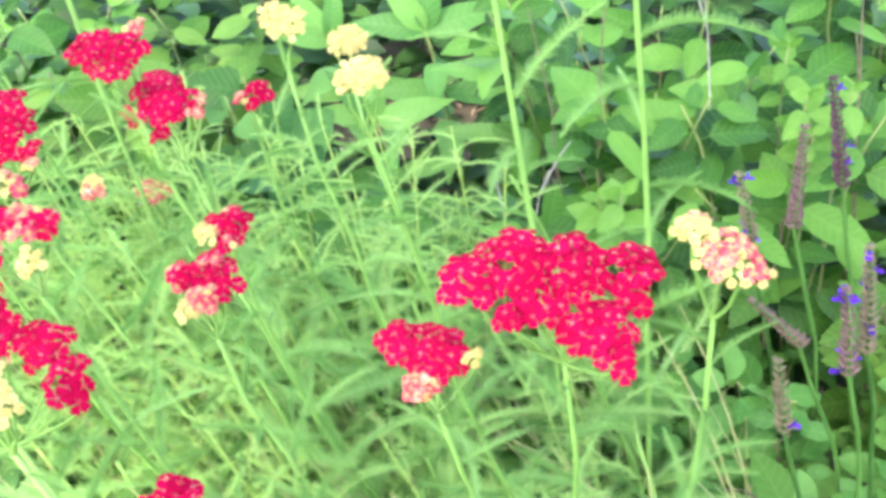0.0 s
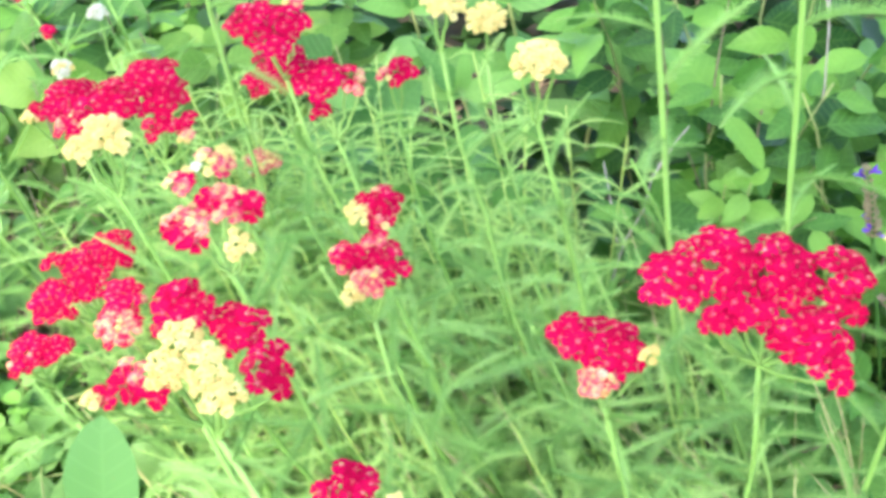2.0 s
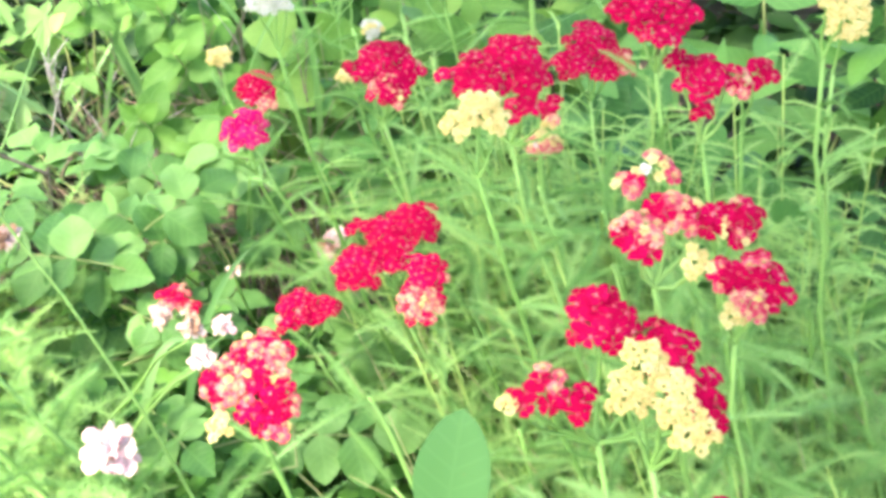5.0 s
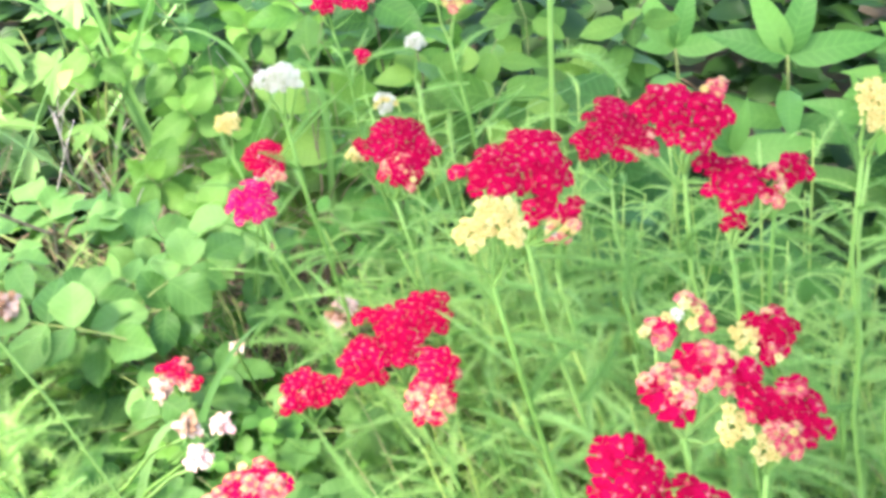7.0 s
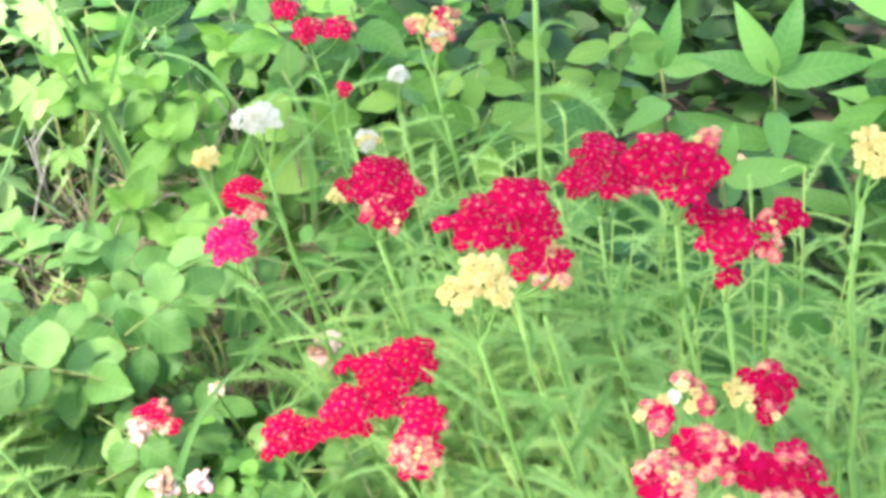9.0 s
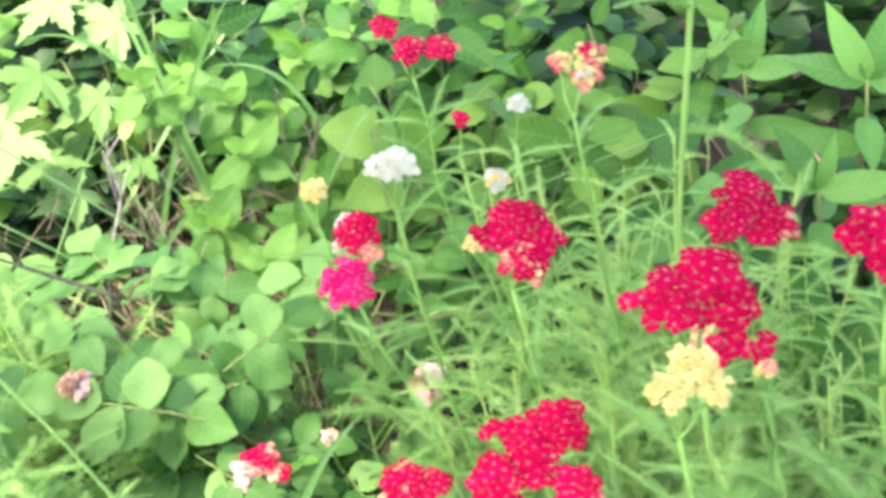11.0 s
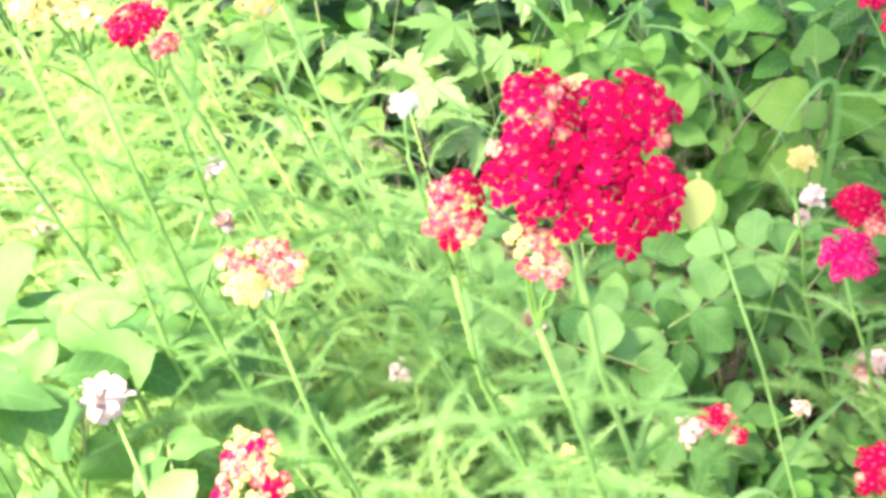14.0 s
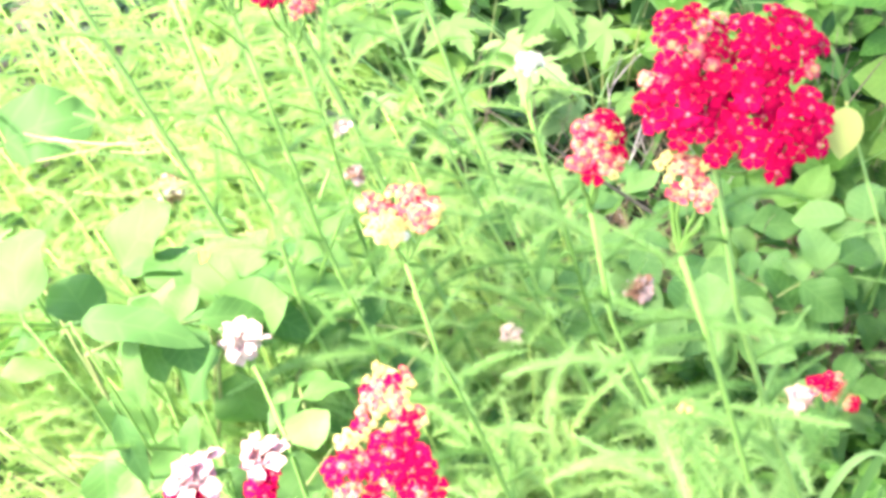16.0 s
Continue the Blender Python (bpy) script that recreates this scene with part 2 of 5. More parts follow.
def along(pts, s):
    f = s * (len(pts) - 1)
    i = min(int(f), len(pts) - 2)
    return pts[i].lerp(pts[i + 1], f - i), (pts[i + 1] - pts[i]).normalized()


def stand(origin, d, up, scale=1.0, twist=0.0):
    """A pose with y along d and z as near to up as can be."""
    y = d.normalized()
    z = up - y * up.dot(y)
    z = z.normalized() if z.length > 1e-4 else y.orthogonal().normalized()
    if twist:
        z = Matrix.Rotation(twist, 3, y) @ z
    x = y.cross(z)
    m = Matrix((x, y, z)).transposed().to_4x4()
    m.translation = origin
    return m @ Matrix.Scale(scale, 4)


def outline(kind, s):
    """Half width of a blade, of 1, at the share s of its length."""
    if kind == "ovate":
        return s ** 0.62 * (1 - s) ** 0.9 / 0.402 if 0 < s < 1 else 0.0
    if kind == "round":
        return math.sin(math.pi * s ** 0.95) ** 0.55 if 0 < s < 1 else 0.0
    if kind == "oval":
        return math.sin(math.pi * s ** 0.9) ** 0.75 if 0 < s < 1 else 0.0
    if kind == "lance":
        return s ** 0.55 * (1 - s) ** 1.1 / 0.35 if 0 < s < 1 else 0.0
    return math.sin(math.pi * min(1, s * 0.96 + 0.04) ** 0.55) ** 0.8 if s < 1 else 0.0  # heart


def blade(bm, length, width, kind, fold=0.25, droop=0.3, teeth=0.0, stalk=0.2, rows=9, seed=0, mi=0, wave=0.05):
    """A leaf blade with a folded midrib, a drooping tip, a wavy toothed rim and a stalk."""
    r = random.Random(seed)
    ph = r.uniform(0, 6.28)
    lines = []
    for i in range(rows + 1):
        s = i / rows
        w = max(outline(kind, s) * width / 2, 0.00015)
        if teeth and 0 < i < rows:
            w *= 1 + (teeth if i % 2 else -teeth)
        y, z = length * s * (1 - 0.12 * droop * s), -droop * length * s * s * 0.6
        row = []
        for k in (-1, -0.5, 0, 0.5, 1):
            lift = fold * abs(k) * w * (1 - 0.35 * abs(k)) + wave * w * math.sin(ph + s * 8 + (2 if k > 0 else 0)) * abs(k)
            row.append(bm.verts.new((k * w, y + (0.03 * length * abs(k) if kind == "heart" and i == 0 else 0), z + lift)))
        lines.append(row)
    for a, b in zip(lines, lines[1:]):
        for k in range(4):
            bm.faces.new((a[k], a[k + 1], b[k + 1], b[k])).material_index = mi
    if stalk:
        tube(bm, [Vector((0, -stalk * length, -0.08 * length)), Vector((0, -stalk * length * 0.4, -0.02 * length)), Vector((0, 0.02 * length, 0.0))], 0.0007, 0.0005, 4, mi)


def blades(name, count, length, width, kind, material, **kw):
    out = []
    for i in range(count):
        bm, r = bmesh.new(), random.Random(i * 31 + len(name))
        blade(bm, length * r.uniform(0.9, 1.1), width * r.uniform(0.88, 1.12), kind, fold=kw.get("fold", 0.3) * r.uniform(0.3, 1.3), droop=kw.get("droop", 0.35) * r.uniform(0.2, 1.6),
              teeth=kw.get("teeth", 0.0), stalk=kw.get("stalk", 0.2), rows=kw.get("rows", 9), seed=i, wave=kw.get("wave", 0.12))
        out.append(mesh_of(name, bm, material))
    return out


def feather(seed, length, n, rows, hair, broad):
    """A finely cut yarrow leaf: a midrib beset with hair-fine barbs, like a soft plume."""
    bm, r = bmesh.new(), random.Random(seed)
    droop, side = r.uniform(-0.2, 0.5), r.uniform(-0.32, 0.32)
    spine = [Vector((side * length * s * s, length * s, -droop * length * s * s + 0.05 * length * math.sin(3 * s))) for s in [i / 6 for i in range(7)]]
    tube(bm, spine, 0.0009, 0.0003, 3)
    breadth = broad * r.choice((0.85, 1.0, 1.15, 1.3))
    for i in range(n):
        s = 0.03 + 0.96 * i / n
        q, d = along(spine, s)
        w = length * breadth * math.sin(math.pi * (0.12 + 0.85 * s) ** 0.8) ** 0.6
        for k in range(rows):
            lift = (0.1, math.pi - 0.1, 0.9, 2.2)[k] + r.uniform(-0.5, 0.5) if rows > 3 else (0.2, math.pi - 0.2, 1.57)[k] + r.uniform(-0.5, 0.5)
            o = (Vector((math.cos(lift), 0, math.sin(lift))) + d * r.uniform(0.35, 0.75)).normalized()
            across = (d - o * d.dot(o)).normalized() * hair
            f = bm.faces.new([bm.verts.new(p) for p in (q - across, q + across, q + o * w * r.uniform(0.5, 1.25) + across * 0.6)])
    return mesh_of("leaf", bm, M_FEATHER)


FEATHERS = [feather(i, 0.06, 112, 4, 0.00021, 0.115) for i in range(10)]
LIGHT_FEATHERS = [feather(i + 20, 0.06, 54, 3, 0.00036, 0.135) for i in range(8)]


def floret_mesh(kind, seed):
    """One small daisy of a yarrow head: five broad notched rays round a raised eye."""
    bm, r = bmesh.new(), random.Random(seed)
    open_, size = {"red": (1.0, 1.0), "magenta": (1.0, 1.0), "fade": (0.9, 0.78), "cream": (0.6, 0.52), "white": (0.7, 0.6)}[kind]
    R = 0.0043 * size
    for k in range(5):
        a = k * math.tau / 5 + r.uniform(-0.12, 0.12)
        rr, drop = R * r.uniform(0.88, 1.08) * (0.75 + 0.25 * open_), r.uniform(-0.0007, 0.0003) + 0.0012 * (1 - open_) * r.uniform(-0.5, 1.2)
        def at(rad, ang, z):
            return bm.verts.new((rad * math.cos(a + ang), rad * math.sin(a + ang), z))
        i0, i1 = at(0.0007, -0.5, 0.0), at(0.0007, 0.5, 0.0)
        m0, m1, mc = at(rr * 0.62, -0.6, 0.0005), at(rr * 0.62, 0.6, 0.0005), at(rr * 0.62, 0.0, 0.0002)
        o0, o1, oc = at(rr * 0.97, -0.42, drop), at(rr * 0.97, 0.42, drop), at(rr * 0.9, 0.0, drop + 0.0001)
        for f in ((i0, m0, mc), (i0, mc, i1), (i1, mc, m1), (m0, o0, oc, mc), (mc, oc, o1, m1)):
            bm.faces.new(f)
    if kind in ("red", "magenta"):
        eye, high = 0.00068, 0.0007
        top = bm.verts.new((0, 0, high))
        rings = []
        for f, z in ((1.0, -0.0002), (0.8, high * 0.7)):
            rings.append([bm.verts.new((eye * f * math.cos(k * math.tau / 7), eye * f * math.sin(k * math.tau / 7), z * r.uniform(0.9, 1.2))) for k in range(7)])
        for k in range(7):
            j = (k + 1) % 7
            bm.faces.new((rings[0][k], rings[0][j], rings[1][j], rings[1][k])).material_index = 1
            bm.faces.new((rings[1][k], rings[1][j], top)).material_index = 1
    else:  # a tuft of fine unopened discs
        count, reach = (8, 0.0012) if kind == "fade" else (13, 0.0018)
        for k in range(count):
            w, q = k * 2.4, reach * math.sqrt((k + 0.4) / count)
            c = Vector((q * math.cos(w), q * math.sin(w), 0.0012 - 0.3 * q * q / reach))
            d = Vector((c.x * 220, c.y * 220, 1)).normalized() * r.uniform(0.0005, 0.0012)
            s = d.orthogonal().normalized() * 0.00048
            t = d.cross(s).normalized() * 0.00048
            tip = bm.verts.new(c + d)
            foot = [bm.verts.new(c + s), bm.verts.new(c + t), bm.verts.new(c - s), bm.verts.new(c - t)]
            for e in range(4):
                bm.faces.new((foot[e], foot[(e + 1) % 4], tip)).material_index = 1
    mats = {"red": (M_RED, M_RED_EYE), "magenta": (M_MAGENTA, M_RED_EYE), "fade": (M_FADE, M_FADE_EYE), "cream": (M_CREAM, M_CREAM), "white": (M_WHITE, M_WHITE)}[kind]
    return mesh_of("floret", bm, *mats)


FLORETS = {k: [floret_mesh(k, i) for i in range(3)] for k in ("red", "magenta", "fade", "cream", "white")}


def leafy(holder, pts, base, count, r, low=0.12, high=0.93, size=(0.8, 1.5)):
    """Feathery leaves set spirally up a yarrow stem."""
    turn = r.uniform(0, 6.28)
    for i in range(count):
        s = low + (high - low) * (i + r.uniform(-0.3, 0.3)) / max(count - 1, 1)
        q, d = along(pts, max(0.02, min(0.98, s)))
        turn += 2.4 + r.uniform(-0.4, 0.4)
        out = Vector((math.cos(turn), math.sin(turn), 0))
        aim = (out * r.uniform(0.75, 1.0) + d * r.uniform(0.1, 0.75)).normalized()
        k = size[1] + (size[0] - size[1]) * s
        part("leaf", FEATHERS[r.randrange(len(FEATHERS))], holder, stand(q, aim, UP, k * r.uniform(0.8, 1.2), r.uniform(-0.5, 0.5)))


HEADS = []


def flowering_yarrow(place, tilt, face, lobes, lean=(0.13, 0.06)):
    """One flowering stem: lobes are (right, up, radius, fading) in millimetres on the head's own plane."""
    r = random.Random(int(place[0] * 7919 + place[1] * 104729 + place[2] * 1299709))
    top = Vector(place)
    if face == 30:
        lean = (0.17, 0.1)
    base = Vector((top.x + lean[0] * r.uniform(0.7, 1.3), top.y + lean[1] * r.uniform(0.4, 1.6), 0.0))
    fade = sum(max(b[3], 0) * b[2] for b in lobes) / sum(b[2] for b in lobes)
    tone = "magenta-crimson" if lobes[-1][3] < 0 else "crimson" if fade < 0.22 else "crimson and cream" if fade < 0.62 else "pale cream-yellow" if fade < 1.12 else "creamy white"
    plant = thing("yarrow", base, f"yarrow stem with flat {tone} flower head, feathery leaves", "flower", "flowering yarrow")
    f, a = radians(face), radians(tilt)
    n = Vector((math.sin(f) * math.sin(a), -math.cos(f) * math.sin(a), math.cos(a)))
    u = Vector((math.cos(f), math.sin(f), 0))
    v = n.cross(u)
    top = top - base
    fork = top - n * 0.014 - UP * 0.02
    stem = bend(Vector((0, 0, -0.01)), fork, Vector((fork.x, fork.y, 0)) * 0.1 - UP * 0.01, 10, 0.003, r)
    bm = bmesh.new()
    tube(bm, stem, 0.0018, 0.0011, 7)
    part("stem", mesh_of("stem", bm, M_STEM), plant)
    bm = bmesh.new()
    florets = []
    for x, y, rad, fading in lobes:
        x, y, rad = x / 1000, y / 1000, rad / 1000 - 0.0006
        hub = top + u * x + v * y - n * (0.006 + rad * 0.3)
        tube(bm, bend(fork, hub, -n * 0.004, 5, 0.0008, r), 0.0009, 0.0007, 5)
        gap = 0.0053 if fading < 0.3 else 0.0039 if fading < 0.8 else 0.003
        k = max(5, int(0.98 * (rad / (gap / 2)) ** 2 * 0.86))
        for i in range(k):
            q = math.sqrt((i + 0.5) / k) * rad * r.uniform(0.95, 1.04)
            w = i * 2.39996 + r.uniform(-0.12, 0.12)
            qx, qy = q * math.cos(w), q * math.sin(w)
            rise = rad * 0.3 * (1 - (q / rad) ** 2) + r.uniform(-0.0009, 0.0009)
            p = top + u * (x + qx) + v * (y + qy) + n * (rise - rad * 0.12)
            if any((p - o[0]).length < gap * 0.72 for o in florets):
                continue
            nn = (n + (u * qx + v * qy) / rad * 0.55 + Vector((r.uniform(-0.2, 0.2), r.uniform(-0.2, 0.2), 0))).normalized()
            c = fading + r.gauss(0, 0.24 if 0.25 < fading < 0.9 else 0.12 if 0.03 < fading < 0.98 else 0.05)
            kind = "magenta" if c < -0.4 else "red" if c < 0.27 else "fade" if c < 0.74 else "cream" if c < 1.18 else "white"
            florets.append((p, nn, kind))
            if i % 2 == 0:
                tube(bm, [hub, hub.lerp(p, 0.5) - n * 0.0006, p - nn * 0.001], 0.0005, 0.0006, 3)
            ring = [bm.verts.new(p - nn * 0.0035 + (u * math.cos(t) + v * math.sin(t)) * 0.0009) for t in (0, 1.57, 3.14, 4.71)]
            lip = [bm.verts.new(p - nn * 0.0002 + (u * math.cos(t) + v * math.sin(t)) * 0.0017) for t in (0, 1.57, 3.14, 4.71)]
            for j in range(4):
                bm.faces.new((ring[j], ring[(j + 1) % 4], lip[(j + 1) % 4], lip[j]))
    head = part("flower_head", mesh_of("flower_head", bm, M_STEM), plant, None, f"{tone} flower head of many tiny florets")
    for p, nn, kind in florets:
        part("floret", FLORETS[kind][r.randrange(3)], head, stand(p, nn.orthogonal(), nn, r.uniform(0.9, 1.1) * 1.0) @ Matrix.Rotation(r.uniform(0, 6.28), 4, "Z"))
    if place[0] < -0.42 and place[2] > 0.36:
        leafy(plant, stem, base, 28, r, 0.35, 0.97, (0.65, 1.35))
    else:
        leafy(plant, stem, base, 21, r, 0.25, 0.98, (0.55, 1.35))
    HEADS.append((base, base + fork))
    return plant


def yarrow_shoot(base, top, count=12, size=(0.8, 1.6)):
    r = random.Random(int(base[0] * 7919 + base[1] * 104729))
    base, top = Vector(base), Vector(top)
    plant = thing("yarrow_shoot", base, "leafy green yarrow shoot without a flower in the bed", "plant", "yarrow shoots")
    stem = bend(Vector((0, 0, -0.01)), top - base, Vector((r.uniform(-0.012, 0.012), r.uniform(-0.012, 0.012), 0)), 9, 0.002, r)
    bm = bmesh.new()
    tube(bm, stem, 0.002 if top.z > 0.5 else 0.0018, 0.0015 if top.z > 0.5 else 0.0012, 7)
    part("stem", mesh_of("stem", bm, M_STEM), plant)
    leafy(plant, stem, base, count, r, 0.08, 1.0, size)
    return plant


def arrays_of(me):
    co = np.empty(len(me.vertices) * 3)
    me.vertices.foreach_get("co", co)
    return co.reshape(-1, 3), [tuple(p.vertices) for p in me.polygons]


def scatter(name, meshes, poses, material, label, category, second=None, extra=0):
    """Many small leaves that nobody could count, as one sheet of stuff."""
    ready = [arrays_of(m) for m in meshes]
    verts, faces, which, start = [], [], [], 0
    for i, m in poses:
        co, fs = ready[i % len(ready)]
        a = np.array(m)
        verts.append(co @ a[:3, :3].T + a[:3, 3])
        faces.extend(tuple(k + start for k in f) for f in fs)
        which.extend([0 if i < len(ready) - extra else 1] * len(fs))
        start += len(co)
    me = bpy.data.meshes.new(name)
    me.from_pydata(np.concatenate(verts).tolist(), [], faces)
    me.materials.append(material)
    if second:
        me.materials.append(second)
        me.polygons.foreach_set("material_index", which)
    for f in me.polygons:
        f.use_smooth = True
    return tagged(new(name, me), label, category, "", "stuff")


# ---- ground ----
def ground_height(x, y):
    near = math.exp(-((x + 0.3) ** 2 + (y - 0.6) ** 2) / 4)
    return near * (0.02 * noise.noise(Vector((x * 4, y * 4, 0.3))) + 0.008 * noise.noise(Vector((x * 19, y * 19, 2.0)))) - 0.012


bm = bmesh.new()
marks = [-300, -60, -15, -5, -3] + [-2.4 + 0.06 * i for i in range(81)] + [3, 5, 15, 60, 300]
grid = [[bm.verts.new((x - 0.3, y + 0.6, ground_height(x - 0.3, y + 0.6))) for x in marks] for y in marks]
for a, b in zip(grid, grid[1:]):
    for k in range(len(marks) - 1):
        bm.faces.new((a[k], a[k + 1], b[k + 1], b[k]))
tagged(new("ground", mesh_of("ground", bm, M_SOIL)), "dark brown garden soil under the plants", "soil", "", "structure")

bm = bmesh.new()
blade(bm, 0.03, 0.014, "ovate", fold=0.5, droop=0.2, stalk=0.0, rows=4, seed=3, wave=0.5)
CHIP = [mesh_of("chip", bm, M_LITTER)]
bm = bmesh.new()
tube(bm, bend(Vector((0, -0.025, 0)), Vector((0, 0.025, 0)), Vector((0.004, 0, 0.003)), 4), 0.0013, 0.0008, 5)
CHIP.append(mesh_of("chip", bm, M_LITTER))
poses = []
for i in range(1500):
    x, y = rng.uniform(-1.5, 0.7), rng.uniform(0.1, 1.7)
    d = Vector((rng.uniform(-1, 1), rng.uniform(-1, 1), rng.uniform(-0.25, 0.25)))
    poses.append((rng.randrange(2), stand(Vector((x, y, ground_height(x, y) + rng.uniform(0.002, 0.012))), d, UP, rng.uniform(0.6, 1.8), rng.uniform(-0.6, 0.6))))
scatter("leaf_litter", CHIP, poses, M_LITTER, "dry brown leaf litter and twigs on the soil", "leaf litter")

# ---- flowering yarrow ----
flowering_yarrow((0.026, 0.292, 0.429), 26, 5, [(-32.1, 12.4, 11.3, 0), (-14.2, 17.0, 15.3, 0), (3.3, 12.1, 15.7, 0), (-7.8, 0.6, 11.5, 0), (-19.7, -5.0, 4.9, 0), (23.4, 8.0, 12.6, 0), (25.1, -4.0, 6.2, 0), (9.0, -14.2, 12.9, 0), (13.1, -26.8, 7.1, 0)], (0.02, 0.07))
flowering_yarrow((-0.025, 0.327, 0.381), 26, 5, [(-11.7, 10.5, 10.0, 0), (1.4, 2.8, 13.9, 0.02), (-6.3, -11.5, 7.1, 0.8), (16.6, -1.9, 4.5, 0.9)])
flowering_yarrow((0.081, 0.296, 0.441), 26, 5, [(-7.0, 9.7, 7.9, 0.95), (0.7, -1.0, 11.7, 0.72), (6.3, -8.8, 8.6, 0.68)], (-0.035, 0.06))
flowering_yarrow((-0.048, 0.407, 0.474), 30, 5, [(0.1, 2.0, 11.0, 1), (-7.0, -2.0, 6.2, 1), (6.8, 0.0, 6.7, 1)])
flowering_yarrow((-0.072, 0.567, 0.440), 30, 5, [(0.0, 0.0, 11.9, 1)])
flowering_yarrow((-0.093, 0.478, 0.483), 30, 5, [(3.3, -3.9, 11.6, 1), (-3.3, 3.9, 6.7, 1)])
flowering_yarrow((-0.167, 0.453, 0.482), 28, 5, [(-9.9, 1.4, 13.4, 0), (3.4, -0.6, 11.6, 0), (-2.4, -13.0, 8.7, 0), (8.9, 12.2, 5.6, 0.6)])
flowering_yarrow((-0.144, 0.441, 0.455), 28, 5, [(-3.8, 4.4, 12.4, 0), (6.6, 2.5, 9.3, 0.1), (13.0, -2.3, 4.6, 0.7), (-3.6, -16.4, 4.5, 0), (-12.2, 11.8, 5.8, 0)])
flowering_yarrow((-0.206, 0.617, 0.393), 28, 15, [(-0.7, 12.8, 17.4, 0), (-12.6, -1.4, 14.0, 0.05), (11.6, -4.1, 14.1, 0.1), (1.7, -7.3, 10.9, 0.1)])
flowering_yarrow((-0.121, 0.509, 0.433), 28, 5, [(3.7, 1.3, 9.2, 0.12), (-3.7, -1.3, 4.9, 0.6)])
flowering_yarrow((-0.129, 0.424, 0.395), 28, 5, [(4.8, 5.0, 11.0, 0.1), (-6.8, 0.6, 6.0, 0.9), (2.0, -5.6, 6.5, 0.7)])
flowering_yarrow((-0.124, 0.365, 0.401), 28, 5, [(2.9, 7.4, 11.3, 0.25), (9.8, 2.4, 8.3, 0.15), (-8.2, 6.9, 7.4, 0.3), (1.7, -5.0, 8.7, 0.4), (-6.2, -11.7, 5.3, 0.9)])
flowering_yarrow((-0.238, 0.655, 0.311), 28, 5, [(-5.2, -0.5, 12.6, 0.75), (5.2, 0.5, 6.7, 0.8)])
flowering_yarrow((-0.227, 0.524, 0.379), 28, 5, [(0.0, 0.0, 8.2, 0.8)])
flowering_yarrow((-0.230, 0.439, 0.448), 28, 13, [(0.7, 19.6, 12.9, 0), (-14.0, 8.2, 13.9, 0), (5.2, 6.9, 12.6, 0), (-26.8, 7.9, 6.1, 0), (4.2, -9.0, 8.9, 0), (14.8, -12.5, 6.4, 0.2), (15.9, -21.2, 3.9, 0.8)])
flowering_yarrow((-0.237, 0.393, 0.453), 30, 13, [(0.6, 4.8, 9.6, 1), (-7.8, -2.9, 7.7, 1), (7.3, -1.9, 6.3, 1)])
flowering_yarrow((-0.326, 0.552, 0.399), 28, 13, [(1.9, 12.8, 16.6, 0), (14.7, 5.2, 11.8, 0.1), (-11.3, 6.8, 11.2, 0), (-21.1, -0.5, 5.2, 1), (5.4, -6.3, 13.0, 0.3), (10.4, -18.0, 5.8, 0.5)])
flowering_yarrow((-0.160, 0.296, 0.473), 28, 13, [(-0.9, 15.9, 6.3, 0.75), (-10.3, 10.9, 5.2, 0.5), (3.1, 0.3, 7.9, 0.45), (-9.8, -7.3, 8.1, 0.62), (11.3, -2.5, 5.8, 0.45), (6.6, -17.4, 5.3, 1)])
flowering_yarrow((-0.174, 0.270, 0.425), 28, 5, [(-1.4, 21.8, 12.0, 0), (18.5, 13.0, 9.8, 0), (28.4, -0.2, 8.9, 0), (33.2, -7.6, 5.5, 0), (-17.1, -3.8, 8.7, 0.15), (-8.3, -7.4, 6.4, 0.1), (-24.5, -6.5, 4.9, 0.1), (-28.6, -9.3, 3.4, 1)])
flowering_yarrow((-0.157, 0.239, 0.447), 28, 5, [(-4.9, 10.9, 7.1, 1), (-8.6, 1.0, 7.0, 1), (1.5, 2.2, 7.9, 0.9), (7.7, -8.0, 6.8, 1), (4.3, -6.1, 4.9, 0.95)])
flowering_yarrow((-0.126, 0.277, 0.357), 26, 5, [(-0.6, 4.5, 9.7, 0), (-6.3, 3.3, 5.9, 0), (5.6, -0.8, 6.3, 0), (1.3, -7.0, 7.5, 0)])
flowering_yarrow((-0.101, 0.258, 0.366), 26, 5, [(-5.8, 2.0, 6.7, 1), (5.8, -2.0, 4.7, 1)])
flowering_yarrow((-0.429, 0.589, 0.351), 30, 13, [(2.4, 20.6, 13.7, 0.05), (11.6, 7.4, 6.8, 0.5), (-2.1, -12.6, 16.3, -0.62), (-11.9, -15.4, 9.6, -0.8)])
flowering_yarrow((-0.297, 0.464, 0.334), 28, 13, [(11.3, 20.7, 13.4, 0), (-2.7, 13.1, 14.5, 0.05), (-18.4, 17.2, 7.9, 0), (-19.4, -6.9, 14.3, 0.02), (-2.6, -3.2, 9.5, 0), (17.8, -12.0, 12.4, 0.05), (14.0, -28.9, 12.8, 0.5)])
flowering_yarrow((-0.380, 0.525, 0.240), 28, 13, [(-3.3, 2.4, 14.7, 0.05), (13.6, 2.0, 9.5, 0.05), (-10.4, -4.4, 9.2, 0.1)])
flowering_yarrow((-0.300, 0.281, 0.393), 28, 13, [(1.7, 9.7, 12.8, 0.3), (-9.1, 2.2, 10.3, 0.35), (5.7, -3.6, 12.2, 0.2), (10.3, -12.2, 8.0, 0.3), (1.0, 18.3, 5.8, 0.7), (-9.6, -14.3, 5.3, 1)])
